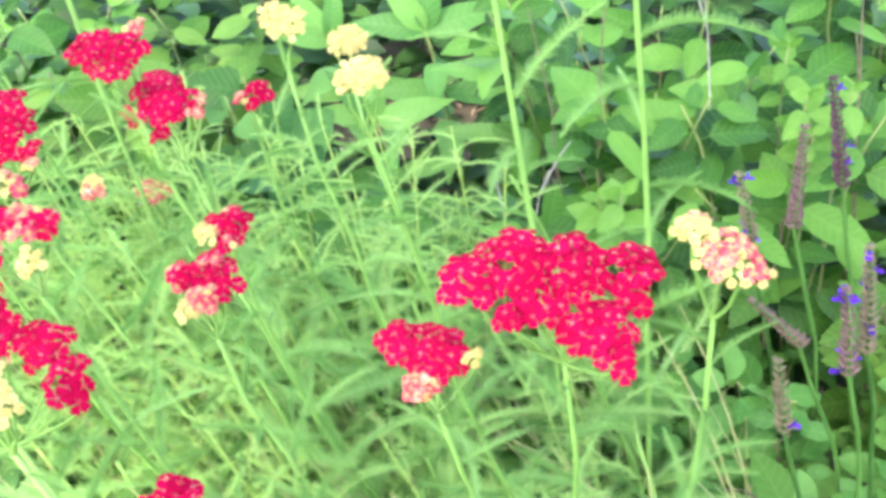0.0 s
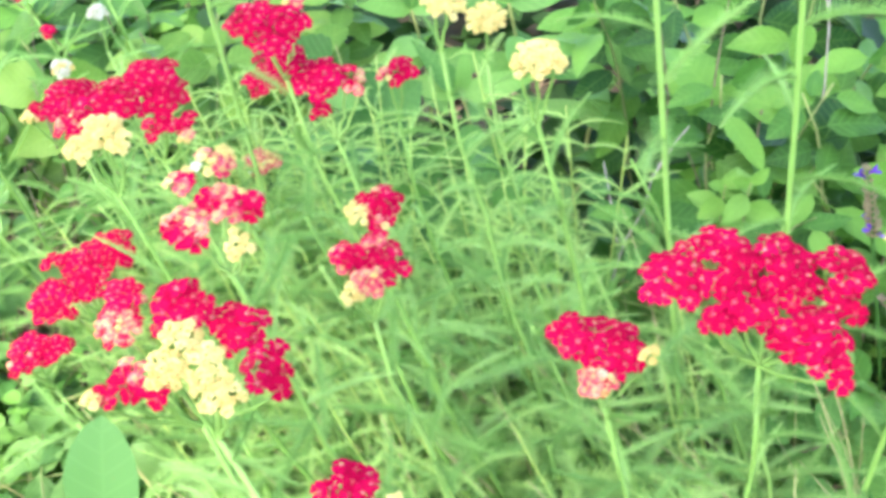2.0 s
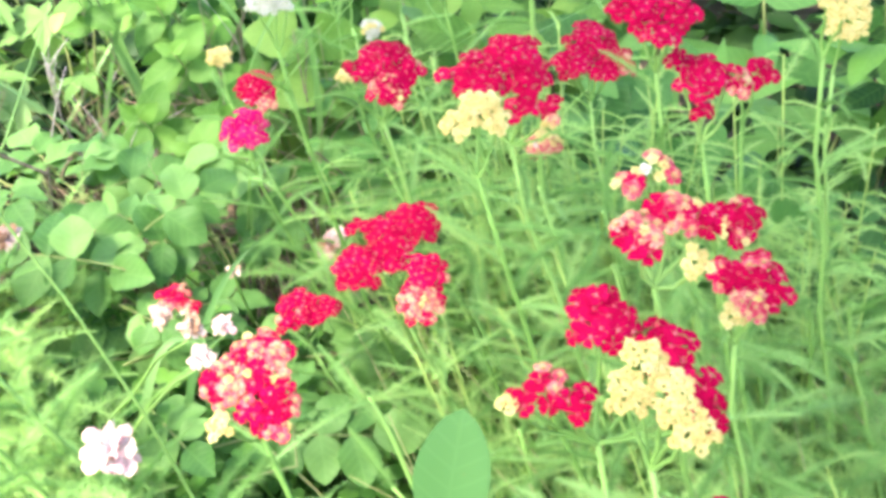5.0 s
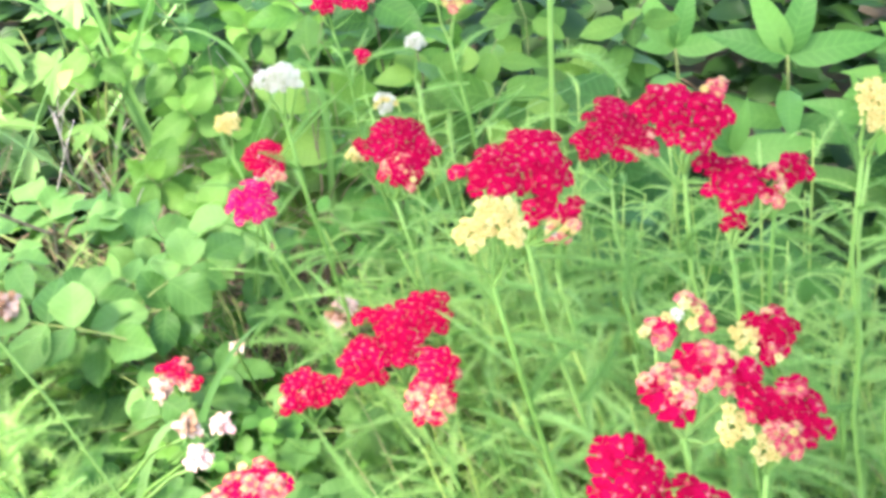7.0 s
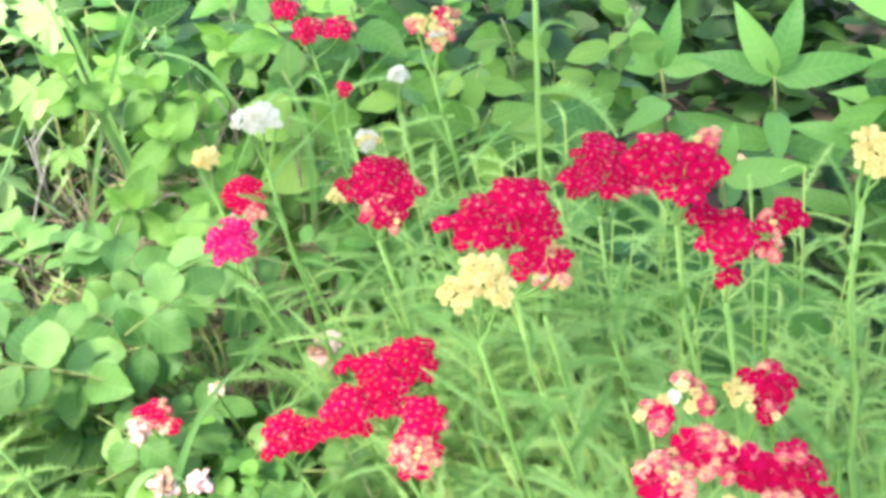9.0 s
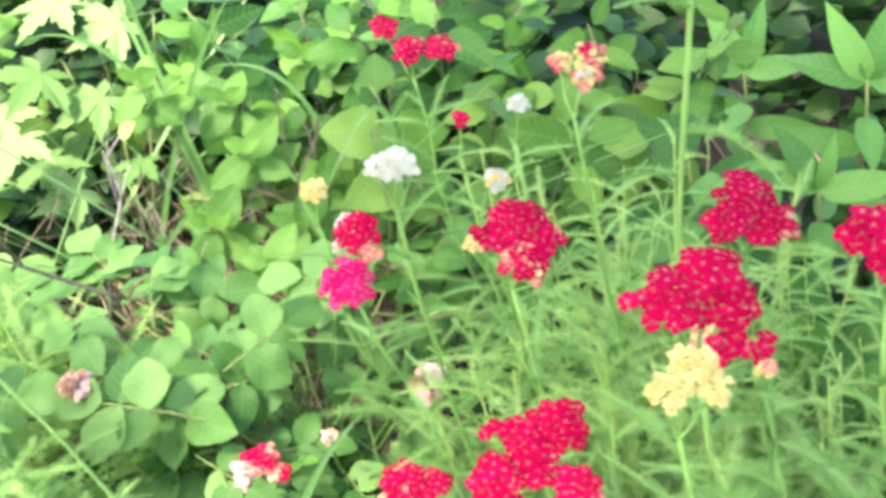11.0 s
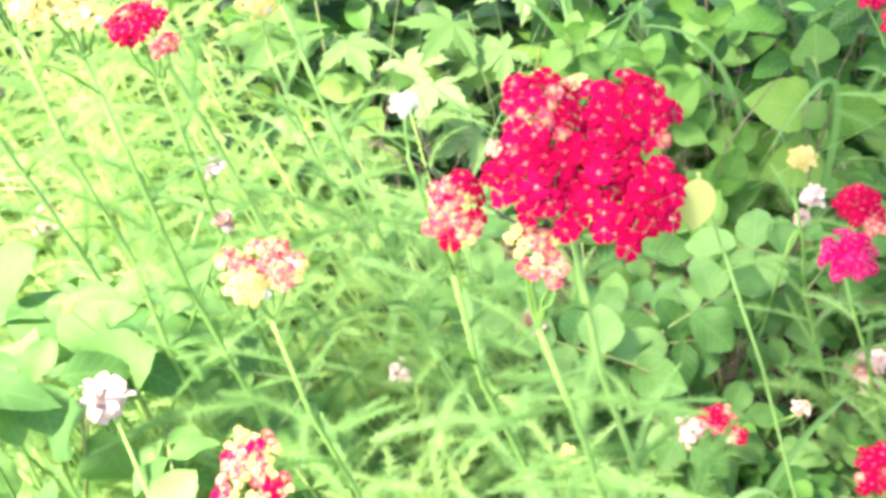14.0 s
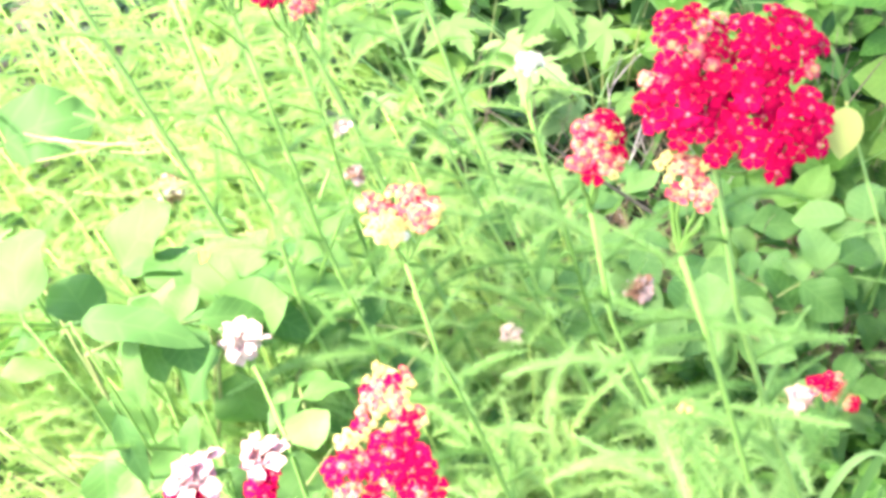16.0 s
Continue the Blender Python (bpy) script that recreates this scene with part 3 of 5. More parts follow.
flowering_yarrow((-0.480, 0.537, 0.227), 28, 13, [(0.4, 2.5, 11.1, 0.2), (9.1, -5.2, 7.1, 0.7), (-9.5, 2.7, 5.2, 0.2)])
flowering_yarrow((-0.441, 0.778, 0.418), 30, 15, [(-20.2, 13.6, 10.5, 0.1), (-1.4, -7.7, 12.7, 0.2), (21.6, -6.0, 11.9, 0.15)])
flowering_yarrow((-0.302, 0.595, 0.482), 30, 15, [(5.9, 4.8, 9.6, 0.55), (-8.5, 2.5, 6.2, 0.8), (2.7, -7.4, 7.2, 0.8)])
flowering_yarrow((-0.385, 0.543, 0.443), 32, 15, [(0.6, 1.5, 9.8, 1.4), (-8.4, -0.1, 6.5, 1.4), (7.8, -1.4, 5.4, 1.4)])
flowering_yarrow((-0.344, 0.601, 0.409), 30, 15, [(0.0, 0.0, 7.3, 1.2)])
flowering_yarrow((-0.381, 0.672, 0.411), 30, 15, [(0.0, 0.0, 5.8, 0.2)])
flowering_yarrow((-0.347, 0.682, 0.419), 30, 15, [(0.0, 0.0, 6.8, 1.3)])
flowering_yarrow((-0.471, 0.642, 0.366), 30, 15, [(0.0, 0.0, 9.2, 1.0)])
flowering_yarrow((-0.485, 0.290, 0.535), 42, 30, [(-9.0, 16.5, 12.8, 0.24), (15.5, 13.5, 14.6, 0.04), (3.0, 13.0, 11.0, 0.1), (-12.9, -2.8, 13.6, 0.08), (4.4, 0.3, 14.2, 0.0), (14.4, -9.6, 14.6, 0.06), (-2.3, -12.4, 9.0, 0.05), (10.5, -20.9, 6.7, 0.05), (-19.0, 6.2, 5.4, 0.3), (-5.7, 3.2, 9.2, 0.05)])
flowering_yarrow((-0.533, 0.300, 0.501), 40, 30, [(1.8, 6.6, 8.6, 0.5), (2.7, -3.4, 7.8, 0.4), (-4.5, -3.1, 3.9, 0.3)])
flowering_yarrow((-0.488, 0.271, 0.513), 40, 30, [(-1.5, 3.5, 7.0, 0.7), (2.7, -2.6, 5.7, 0.4), (-4.9, 7.4, 4.3, 0.9), (3.6, -8.3, 2.1, 0.2)])
flowering_yarrow((-0.626, 0.306, 0.449), 34, 30, [(-10.1, 2.5, 7.6, 0.7), (2.9, 5.0, 9.4, 0.5), (10.9, -0.9, 8.4, 0.85), (-3.7, -6.6, 9.3, 1.1)])
flowering_yarrow((-0.607, 0.261, 0.383), 34, 30, [(-0.5, 7.7, 11.6, 0.7), (6.7, -4.0, 8.8, 0.68), (-6.3, -3.7, 8.3, 0.78), (-5.0, 14.5, 5.0, 1.0)])
flowering_yarrow((-0.574, 0.211, 0.408), 34, 30, [(6.9, 3.2, 11.9, 0.12), (-9.1, -0.8, 10.0, 0.2), (14.9, -3.3, 8.9, 0.1), (-2.9, -8.7, 9.9, 0.2), (-9.8, 9.6, 6.0, 0.9)])
flowering_yarrow((-0.633, 0.191, 0.386), 34, 30, [(-14.1, -2.3, 11.1, 0.1), (14.1, 2.3, 6.5, 0.15)])
flowering_yarrow((-0.745, 0.386, 0.505), 30, 30, [(-4.8, 4.3, 12.9, 0.1), (-9.6, -2.7, 7.8, 0.05), (3.0, 8.8, 7.3, 0.4), (11.3, -10.5, 7.1, 0.55)])
flowering_yarrow((-0.721, 0.324, 0.545), 34, 30, [(2.9, 3.1, 13.7, 1.15), (-7.8, -2.8, 12.2, 1.1), (11.8, -13.0, 7.1, 1.15), (-7.0, 12.7, 10.0, 0.7)])
flowering_yarrow((-0.751, 0.317, 0.553), 34, 30, [(0.7, 6.5, 9.7, 1.15), (-0.7, -6.5, 8.0, 1.15)])
flowering_yarrow((-0.693, 0.426, 0.538), 34, 30, [(-4.1, 4.1, 12.7, 1.1), (4.1, -4.1, 8.1, 1.0)])
flowering_yarrow((-0.735, 0.461, 0.495), 34, 30, [(0.0, 0.0, 12.3, 1.1)])
flowering_yarrow((-0.631, 0.433, 0.465), 24, 30, [(0.0, 0.0, 7.5, 1.25)])
flowering_yarrow((-0.522, 0.387, 0.316), 30, 30, [(0.0, 0.0, 5.5, 1.0)])


# tall stems whose heads stand above the view
for base, top in (((0.075, 0.52), (0.005, 0.5, 0.6)), ((0.105, 0.53), (0.078, 0.5, 0.6)), ((-0.21, 0.66), (-0.255, 0.61, 0.62)),
                  ((-0.62, 0.5), (-0.82, 0.4, 0.62)), ((-0.7, 0.46), (-0.88, 0.33, 0.6))):
    yarrow_shoot((*base, 0), top, 20, (0.9, 1.3))

# leafy shoots of the bed
for x0, x1, y0, y1, h0, h1, count in ((-0.22, 0.14, 0.42, 0.66, 0.2, 0.35, 34), (-0.95, -0.56, 0.3, 0.52, 0.22, 0.4, 30)):
    for i in range(count):
        x, y = rng.uniform(x0, x1), rng.uniform(y0, y1)
        h = rng.uniform(h0, h1) * (0.85 + 0.5 * (y - y0))
        yarrow_shoot((x, y, 0), (x - 0.32 * h + rng.uniform(-0.02, 0.02), y - 0.1 * h + rng.uniform(-0.02, 0.02), h), 9, (1.0, 1.6))

bm = bmesh.new()
tube(bm, bend(Vector((0, 0, 0)), Vector((0, 1, 0)), Vector((0, 0, 0.03)), 6), 0.0038, 0.0015, 6)
SHOOT = [mesh_of("shoot", bm, M_STEM_MASS)]
poses = []
for x0, x1, y0, y1, h0, h1, lean, count in ((-0.66, -0.56, 0.4, 0.5, 0.2, 0.28, -0.2, 14), (-0.62, -0.45, 0.33, 0.45, 0.22, 0.35, -0.3, 36), (-0.22, 0.1, 0.4, 0.64, 0.2, 0.36, -0.3, 50), (-1.2, -0.56, 0.33, 0.66, 0.24, 0.42, -0.45, 150), (-0.22, 0.02, 0.6, 0.8, 0.28, 0.4, -0.16, 42), (-0.34, -0.16, 0.6, 0.8, 0.28, 0.4, -0.16, 40), (-1.3, -0.95, 0.6, 0.85, 0.3, 0.42, -0.3, 40)):
    for i in range(count):
        base = Vector((rng.uniform(x0, x1), rng.uniform(y0, y1), -0.01))
        d = Vector((rng.gauss(lean, 0.12), rng.gauss(-0.12, 0.12), 1))
        h = rng.uniform(h0, h1) * (0.82 + 0.7 * (base.y - y0))
        poses.append((8, stand(base, d, Vector((0, -1, 0)), h * d.length)))
        turn = rng.uniform(0, 6.28)
        for k in range(17):
            turn += 2.4 + rng.uniform(-0.4, 0.4)
            s = 0.25 + 0.75 * (k + rng.random()) / 17
            poses.append((rng.randrange(8), stand(base + d * h * s, Vector((math.cos(turn), math.sin(turn), 0)) * rng.uniform(0.8, 1.0) + d.normalized() * rng.uniform(0.0, 0.8), UP, rng.uniform(0.45, 0.95) * (1.45 if x0 < -0.6 else 1.0) * (1.25 - 0.4 * s), rng.uniform(-0.5, 0.5))))
for x0, x1, y0, y1, h, count in ((-0.26, 0.14, 0.36, 0.7, 0.2, 170), (-1.05, -0.58, 0.28, 0.6, 0.22, 560), (-0.62, -0.44, 0.3, 0.42, 0.16, 110)):
    for i in range(count):
        q = Vector((rng.uniform(x0, x1), rng.uniform(y0, y1), rng.uniform(0.02, h)))
        w = rng.uniform(0, 6.28)
        poses.append((rng.randrange(8), stand(q, Vector((math.cos(w), math.sin(w), rng.uniform(0.0, 1.2))), UP, rng.uniform(0.9, 1.6), rng.uniform(-0.6, 0.6))))
scatter("feathery_foliage", LIGHT_FEATHERS + SHOOT, poses, M_FEATHER_MASS, "dense feathery grey-green yarrow foliage filling the bed", "foliage", M_STEM_MASS, 1)

# dry straw-coloured stalks between the shoots
bm = bmesh.new()
tube(bm, bend(Vector((0, 0, 0)), Vector((0, 0.2, 0)), Vector((0.012, 0, 0)), 6), 0.0011, 0.0002, 5)
STALK = [mesh_of("stalk", bm, M_STRAW)]
poses = []
for x0, x1, y0, y1, count in ((-0.3, 0.2, 0.36, 0.66, 190), (-0.9, -0.5, 0.3, 0.55, 70)):
    for i in range(count):
        x, y = rng.uniform(x0, x1), rng.uniform(y0, y1)
        poses.append((0, stand(Vector((x, y, -0.01)), Vector((rng.gauss(-0.35, 0.3), rng.gauss(-0.1, 0.3), 1)), Vector((0, -1, 0)), rng.uniform(0.7, 1.5))))
for i in range(7):  # a fallen tangle of straw
    poses.append((0, stand(Vector((rng.uniform(-1.05, -0.86), rng.uniform(0.36, 0.46), rng.uniform(0.3, 0.37))), Vector((1, rng.gauss(0, 0.3), rng.gauss(0.05, 0.15))), UP, rng.uniform(0.4, 0.9))))
scatter("dry_stalks", STALK, poses, M_STRAW, "thin dry straw-coloured stalks between the yarrow shoots", "stalks")

# ---- shrubs behind the bed ----
OVATE = blades("leaf", 5, 0.056, 0.032, "ovate", M_OVATE, teeth=0.012)
BRIGHT = blades("leaf", 5, 0.05, 0.032, "ovate", M_BRIGHT, teeth=0.012)
DARK = blades("leaf", 4, 0.085, 0.06, "heart", M_DARK, teeth=0.05, rows=12)
SMALL_OVAL = blades("leaf", 5, 0.03, 0.02, "oval", M_LANCE, stalk=0.15, droop=0.3)
LANCE = blades("leaf", 4, 0.1, 0.03, "lance", M_LANCE, teeth=0.015, rows=12)


OPEN = Vector((0.2, -0.75, 0.63))


def shrub(base, height, spread, stems, leaves, label, name="shrub", step=0.031, size=(0.7, 1.2), bark_of=None, seed=0, pull=(0, -0.05)):
    """A low shrub: arching woody stems with leaves in crosswise pairs."""
    r = random.Random(seed)
    bush = thing(name, (base[0], base[1], -0.01), label, "shrub", "shrubs")
    for i in range(stems):
        w = r.uniform(0, math.tau)
        k = math.sqrt(r.random()) * spread
        top = Vector((math.cos(w) * k + pull[0], math.sin(w) * k + pull[1], height * r.uniform(0.65, 1.05)))
        pts = bend(Vector((math.cos(w) * 0.02, math.sin(w) * 0.02, 0)), top, Vector((0, 0, 0.03)) - Vector((top.x, top.y, 0)) * 0.12, 8, 0.004, r)
        bm = bmesh.new()
        tube(bm, pts, 0.0017, 0.0008, 6)
        part("stem", mesh_of("stem", bm, bark_of or r.choice((M_TWIG, M_CANE, M_CANE))), bush)
        length = (top.length) * 1.05
        n = max(3, int(length * 0.85 / step))
        turn = r.uniform(0, 3.1)
        for j in range(n):
            s = 0.2 + 0.8 * (j + 0.5) / n
            q, d = along(pts, min(s, 0.995))
            turn += 1.57 + r.uniform(-0.3, 0.3)
            for side in (0, math.pi):
                if r.random() < 0.07:
                    continue
                out = Vector((math.cos(turn + side), math.sin(turn + side), 0))
                aim = (out + d * r.uniform(0.1, 0.5) + UP * r.uniform(-0.6, 0.35)).normalized()
                aim = (aim - OPEN * (0.65 * aim.dot(OPEN))).normalized()  # leaves turn to the open side
                m = r.choice(leaves)
                part("leaf", m, bush, stand(q + aim * 0.008, aim, OPEN + Vector((r.uniform(-0.5, 0.5), r.uniform(-0.3, 0.3), r.uniform(-0.1, 0.5))), r.uniform(*size) * (1.0 if s < 0.9 else 0.7), r.uniform(-0.6, 0.6)))
    return bush


G, Y, D, L = "mid-green shrub with paired oval leaves on thin brown stems", "young yellow-green shrub with paired oval leaves", "dark green plant with broad heart-shaped leaves", "tall green plant with long pointed leaves"
for i, (x, y, h, sp, n, kind) in enumerate((
        (0.1, 0.74, 0.34, 0.1, 6, "o"), (0.24, 0.72, 0.34, 0.1, 6, "o"), (0.4, 0.72, 0.34, 0.12, 6, "o"), (0.18, 0.9, 0.42, 0.14, 6, "o"), (0.38, 0.92, 0.44, 0.16, 6, "o"), (0.1, 1.06, 0.36, 0.13, 4, "o"),
        (0.56, 0.85, 0.4, 0.14, 5, "o"), (0.3, 0.62, 0.24, 0.08, 5, "y"), (0.1, 0.66, 0.27, 0.05, 3, "y"), (0.2, 0.56, 0.15, 0.08, 6, "s"), (0.3, 0.53, 0.16, 0.08, 6, "s"), (0.16, 0.64, 0.18, 0.07, 5, "s"), (0.17, 0.5, 0.13, 0.07, 6, "t"), (0.25, 0.47, 0.14, 0.07, 6, "t"), (0.12, 0.57, 0.14, 0.06, 5, "t"), (0.33, 0.6, 0.2, 0.08, 6, "t"),
        (-0.46, 1.12, 0.36, 0.13, 5, "o"), (-0.62, 1.06, 0.35, 0.13, 6, "o"), (-0.4, 0.98, 0.36, 0.12, 5, "y"), (-0.5, 1.14, 0.42, 0.15, 4, "o"), (-0.3, 1.12, 0.4, 0.14, 5, "y"),
        (-0.9, 1.16, 0.3, 0.13, 4, "y"), (-1.02, 0.84, 0.34, 0.14, 5, "y"), (-1.1, 1.08, 0.4, 0.15, 5, "o"), (-1.16, 0.66, 0.32, 0.13, 5, "y"),
        (-0.4, 0.86, 0.26, 0.1, 4, "s"), (-1.3, 0.95, 0.42, 0.18, 5, "y"), (-1.35, 0.5, 0.36, 0.16, 5, "y"), (-1.2, 0.36, 0.32, 0.13, 5, "y"))):
    if kind == "o":
        shrub((x, y), h, sp, n, OVATE, G, seed=i)
    elif kind == "s":
        shrub((x, y), h, sp, n, SMALL_OVAL, "low green shrub with small oval leaves", seed=i, size=(0.8, 1.3), step=0.022)
    elif kind == "t":
        shrub((x, y), h, sp, n, SMALL_OVAL, "low fresh green shrub with small oval leaves", seed=i, size=(0.75, 1.2), step=0.02)
    else:
        shrub((x, y), h, sp, n, BRIGHT, Y, seed=i, size=(0.75, 1.2), step=0.029)
HEART = blades("leaf", 4, 0.056, 0.05, "heart", M_BRIGHT, teeth=0.03, rows=11)
shrub((-0.52, 0.98), 0.3, 0.06, 4, HEART, "fresh green plant with broad rounded leaves", "broad_leaved_plant", 0.05, (0.7, 1.1), M_CANE, 47)
shrub((-0.46, 0.92), 0.34, 0.05, 3, HEART, "fresh green plant with broad rounded leaves", "broad_leaved_plant", 0.05, (0.8, 1.15), M_CANE, 48)
shrub((-0.03, 0.76), 0.3, 0.09, 5, DARK, D, "broad_leaved_plant", 0.05, (0.6, 1.05), M_CANE, 40)
shrub((-0.12, 0.8), 0.28, 0.09, 4, DARK, D, "broad_leaved_plant", 0.055, (0.7, 1.1), M_CANE, 41)
shrub((-0.2, 0.9), 0.3, 0.1, 4, DARK, D, "broad_leaved_plant", 0.055, (0.7, 1.1), M_CANE, 42)


def whorl_plant(base, top, leaves, size, seed):
    """A tall stem with long pointed leaves in crosswise pairs, largest at the top."""
    r, b = random.Random(seed), Vector((*base, -0.01))
    plant = thing("pointed_leaved_plant", b, L, "plant", "pointed-leaved plants")
    pts = bend(Vector((0, 0, 0)), Vector(top) - b, Vector((0.01, 0, 0)), 8, 0.002, r)
    bm = bmesh.new()
    tube(bm, pts, 0.0032, 0.0018, 7)
    part("stem", mesh_of("stem", bm, M_CANE), plant)
    for i in range(leaves):
        s = 1.0 - 0.17 * (i // 2)
        q, d = along(pts, max(0.2, s - 0.005))
        w = r.uniform(-0.3, 0.3) + (i % 2) * math.pi + (i // 2) * 1.57
        aim = Vector((math.cos(w), math.sin(w) * 0.8, 0.35 if i < 2 else r.uniform(-0.15, 0.25)))
        part("leaf", r.choice(LANCE), plant, stand(q, aim, UP * 0.8 + Vector((0.1, -1.0, 0)), size * r.uniform(0.85, 1.1), r.uniform(-0.3, 0.3)))
    for lean in (-0.7, 0.15):
        part("leaf", r.choice(LANCE), plant, stand(pts[-1], Vector((lean, 0.1, 1.0)), Vector((0.15, -1.0, 0.3)), size * r.uniform(0.7, 0.95), r.uniform(-0.3, 0.3)))


whorl_plant((-0.04, 1.24), (-0.055, 1.205, 0.24), 8, 1.25, 43)
whorl_plant((-0.17, 1.3), (-0.18, 1.26, 0.22), 8, 1.1, 44)
whorl_plant((-0.1, 1.06), (-0.11, 1.02, 0.2), 6, 0.9, 49)
whorl_plant((0.02, 1.12), (0.03, 1.08, 0.22), 6, 0.9, 50)
whorl_plant((0.1, 1.3), (0.09, 1.26, 0.3), 8, 1.1, 45)

# low undergrowth and farther thicket, its green darkened to stand for shade between leaves
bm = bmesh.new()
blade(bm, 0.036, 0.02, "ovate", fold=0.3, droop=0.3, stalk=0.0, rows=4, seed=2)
SMALL = [mesh_of("leaf", bm, M_SHADE_GREEN)]
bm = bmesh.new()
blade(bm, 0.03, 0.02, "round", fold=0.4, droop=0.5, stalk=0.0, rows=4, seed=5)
SMALL.append(mesh_of("leaf", bm, M_SHADE_GREEN))
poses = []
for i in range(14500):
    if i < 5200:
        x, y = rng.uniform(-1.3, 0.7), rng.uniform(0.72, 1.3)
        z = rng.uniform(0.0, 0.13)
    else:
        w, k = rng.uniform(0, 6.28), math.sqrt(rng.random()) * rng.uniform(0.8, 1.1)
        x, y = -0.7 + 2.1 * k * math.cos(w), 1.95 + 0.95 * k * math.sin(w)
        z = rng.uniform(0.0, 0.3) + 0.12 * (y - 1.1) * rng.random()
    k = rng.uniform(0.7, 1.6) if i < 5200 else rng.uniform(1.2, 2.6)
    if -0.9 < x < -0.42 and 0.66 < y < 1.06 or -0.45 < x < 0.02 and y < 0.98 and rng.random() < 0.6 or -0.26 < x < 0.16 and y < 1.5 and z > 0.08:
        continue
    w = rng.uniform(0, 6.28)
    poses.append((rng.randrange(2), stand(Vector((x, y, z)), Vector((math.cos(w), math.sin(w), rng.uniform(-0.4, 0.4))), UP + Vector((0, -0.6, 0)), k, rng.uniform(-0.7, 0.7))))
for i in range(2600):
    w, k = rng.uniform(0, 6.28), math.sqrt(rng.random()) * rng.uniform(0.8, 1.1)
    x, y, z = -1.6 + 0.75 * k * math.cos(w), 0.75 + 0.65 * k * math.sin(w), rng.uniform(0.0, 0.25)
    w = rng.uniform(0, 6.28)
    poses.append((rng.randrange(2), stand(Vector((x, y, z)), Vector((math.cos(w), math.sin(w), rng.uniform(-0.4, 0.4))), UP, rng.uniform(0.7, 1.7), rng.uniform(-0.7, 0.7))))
scatter("undergrowth", SMALL, poses, M_SHADE_GREEN, "thick undergrowth of small oval leaves, green darkened for shade in the gaps", "undergrowth")

# dead grass and thin dry twigs in the gap behind the roses
poses = []
for i in range(320):
    x, y = rng.uniform(-0.82, -0.38), rng.uniform(0.64, 0.98)
    poses.append((0, stand(Vector((x, y, rng.uniform(0.0, 0.06))), Vector((rng.uniform(-1, 1), rng.uniform(-0.6, 0.6), rng.uniform(-0.1, 0.9))), UP, rng.uniform(0.3, 0.9))))
for i in range(220):
    poses.append((0, stand(Vector((rng.uniform(-0.82, -0.42), rng.uniform(0.74, 0.98), rng.uniform(0.04, 0.2))), Vector((rng.uniform(-1, 1), rng.uniform(-0.6, 0.6), rng.uniform(-0.6, 0.8))), UP, rng.uniform(0.25, 0.7))))
scatter("dead_grass", STALK, poses, M_LITTER, "dead brown grass and thin dry twigs on the soil", "dead grass")

# clover-like ground cover
bm = bmesh.new()
for k in range(3):
    sub = bmesh.new()
    blade(sub, 0.011, 0.01, "round", fold=0.4, droop=0.2, stalk=0.0, rows=4, seed=k)
    me = bpy.data.meshes.new("leaflet")
    sub.to_mesh(me)
    sub.free()
    me.transform(Matrix.Rotation(k * math.tau / 3, 4, "Z"))
    bm.from_mesh(me)
tube(bm, [Vector((0, 0, 0)), Vector((0.003, 0, -0.02)), Vector((0.004, 0.004, -0.05))], 0.0005, 0.0006, 3)
CLOVER = [mesh_of("clover", bm, M_COVER)]
poses = []
for i in range(2300):
    x, y = rng.uniform(-0.75, 0.3), rng.uniform(0.3, 0.85)
    if i > 1900:
        x, y = rng.uniform(-0.64, -0.4), rng.uniform(0.42, 0.62)
    elif i > 1500:
        x, y = rng.uniform(-0.46, -0.22), rng.uniform(0.36, 0.6)
    z = rng.uniform(0.03, 0.1) + 0.05 * (rng.random() ** 2)
    z += 0.05 if i > 1900 else 0.0
    poses.append((0, stand(Vector((x, y, z)), Vector((rng.uniform(-1, 1), rng.uniform(-1, 1), rng.uniform(-0.3, 0.3))), UP + Vector((0, -0.4, 0)), rng.uniform(0.7, 1.5), rng.uniform(-0.4, 0.4))))
scatter("ground_clover", CLOVER, poses, M_COVER, "small green three-leaved clover covering the soil", "ground cover")

# ---- unseen tree, added behind the viewer to shade the bed ----


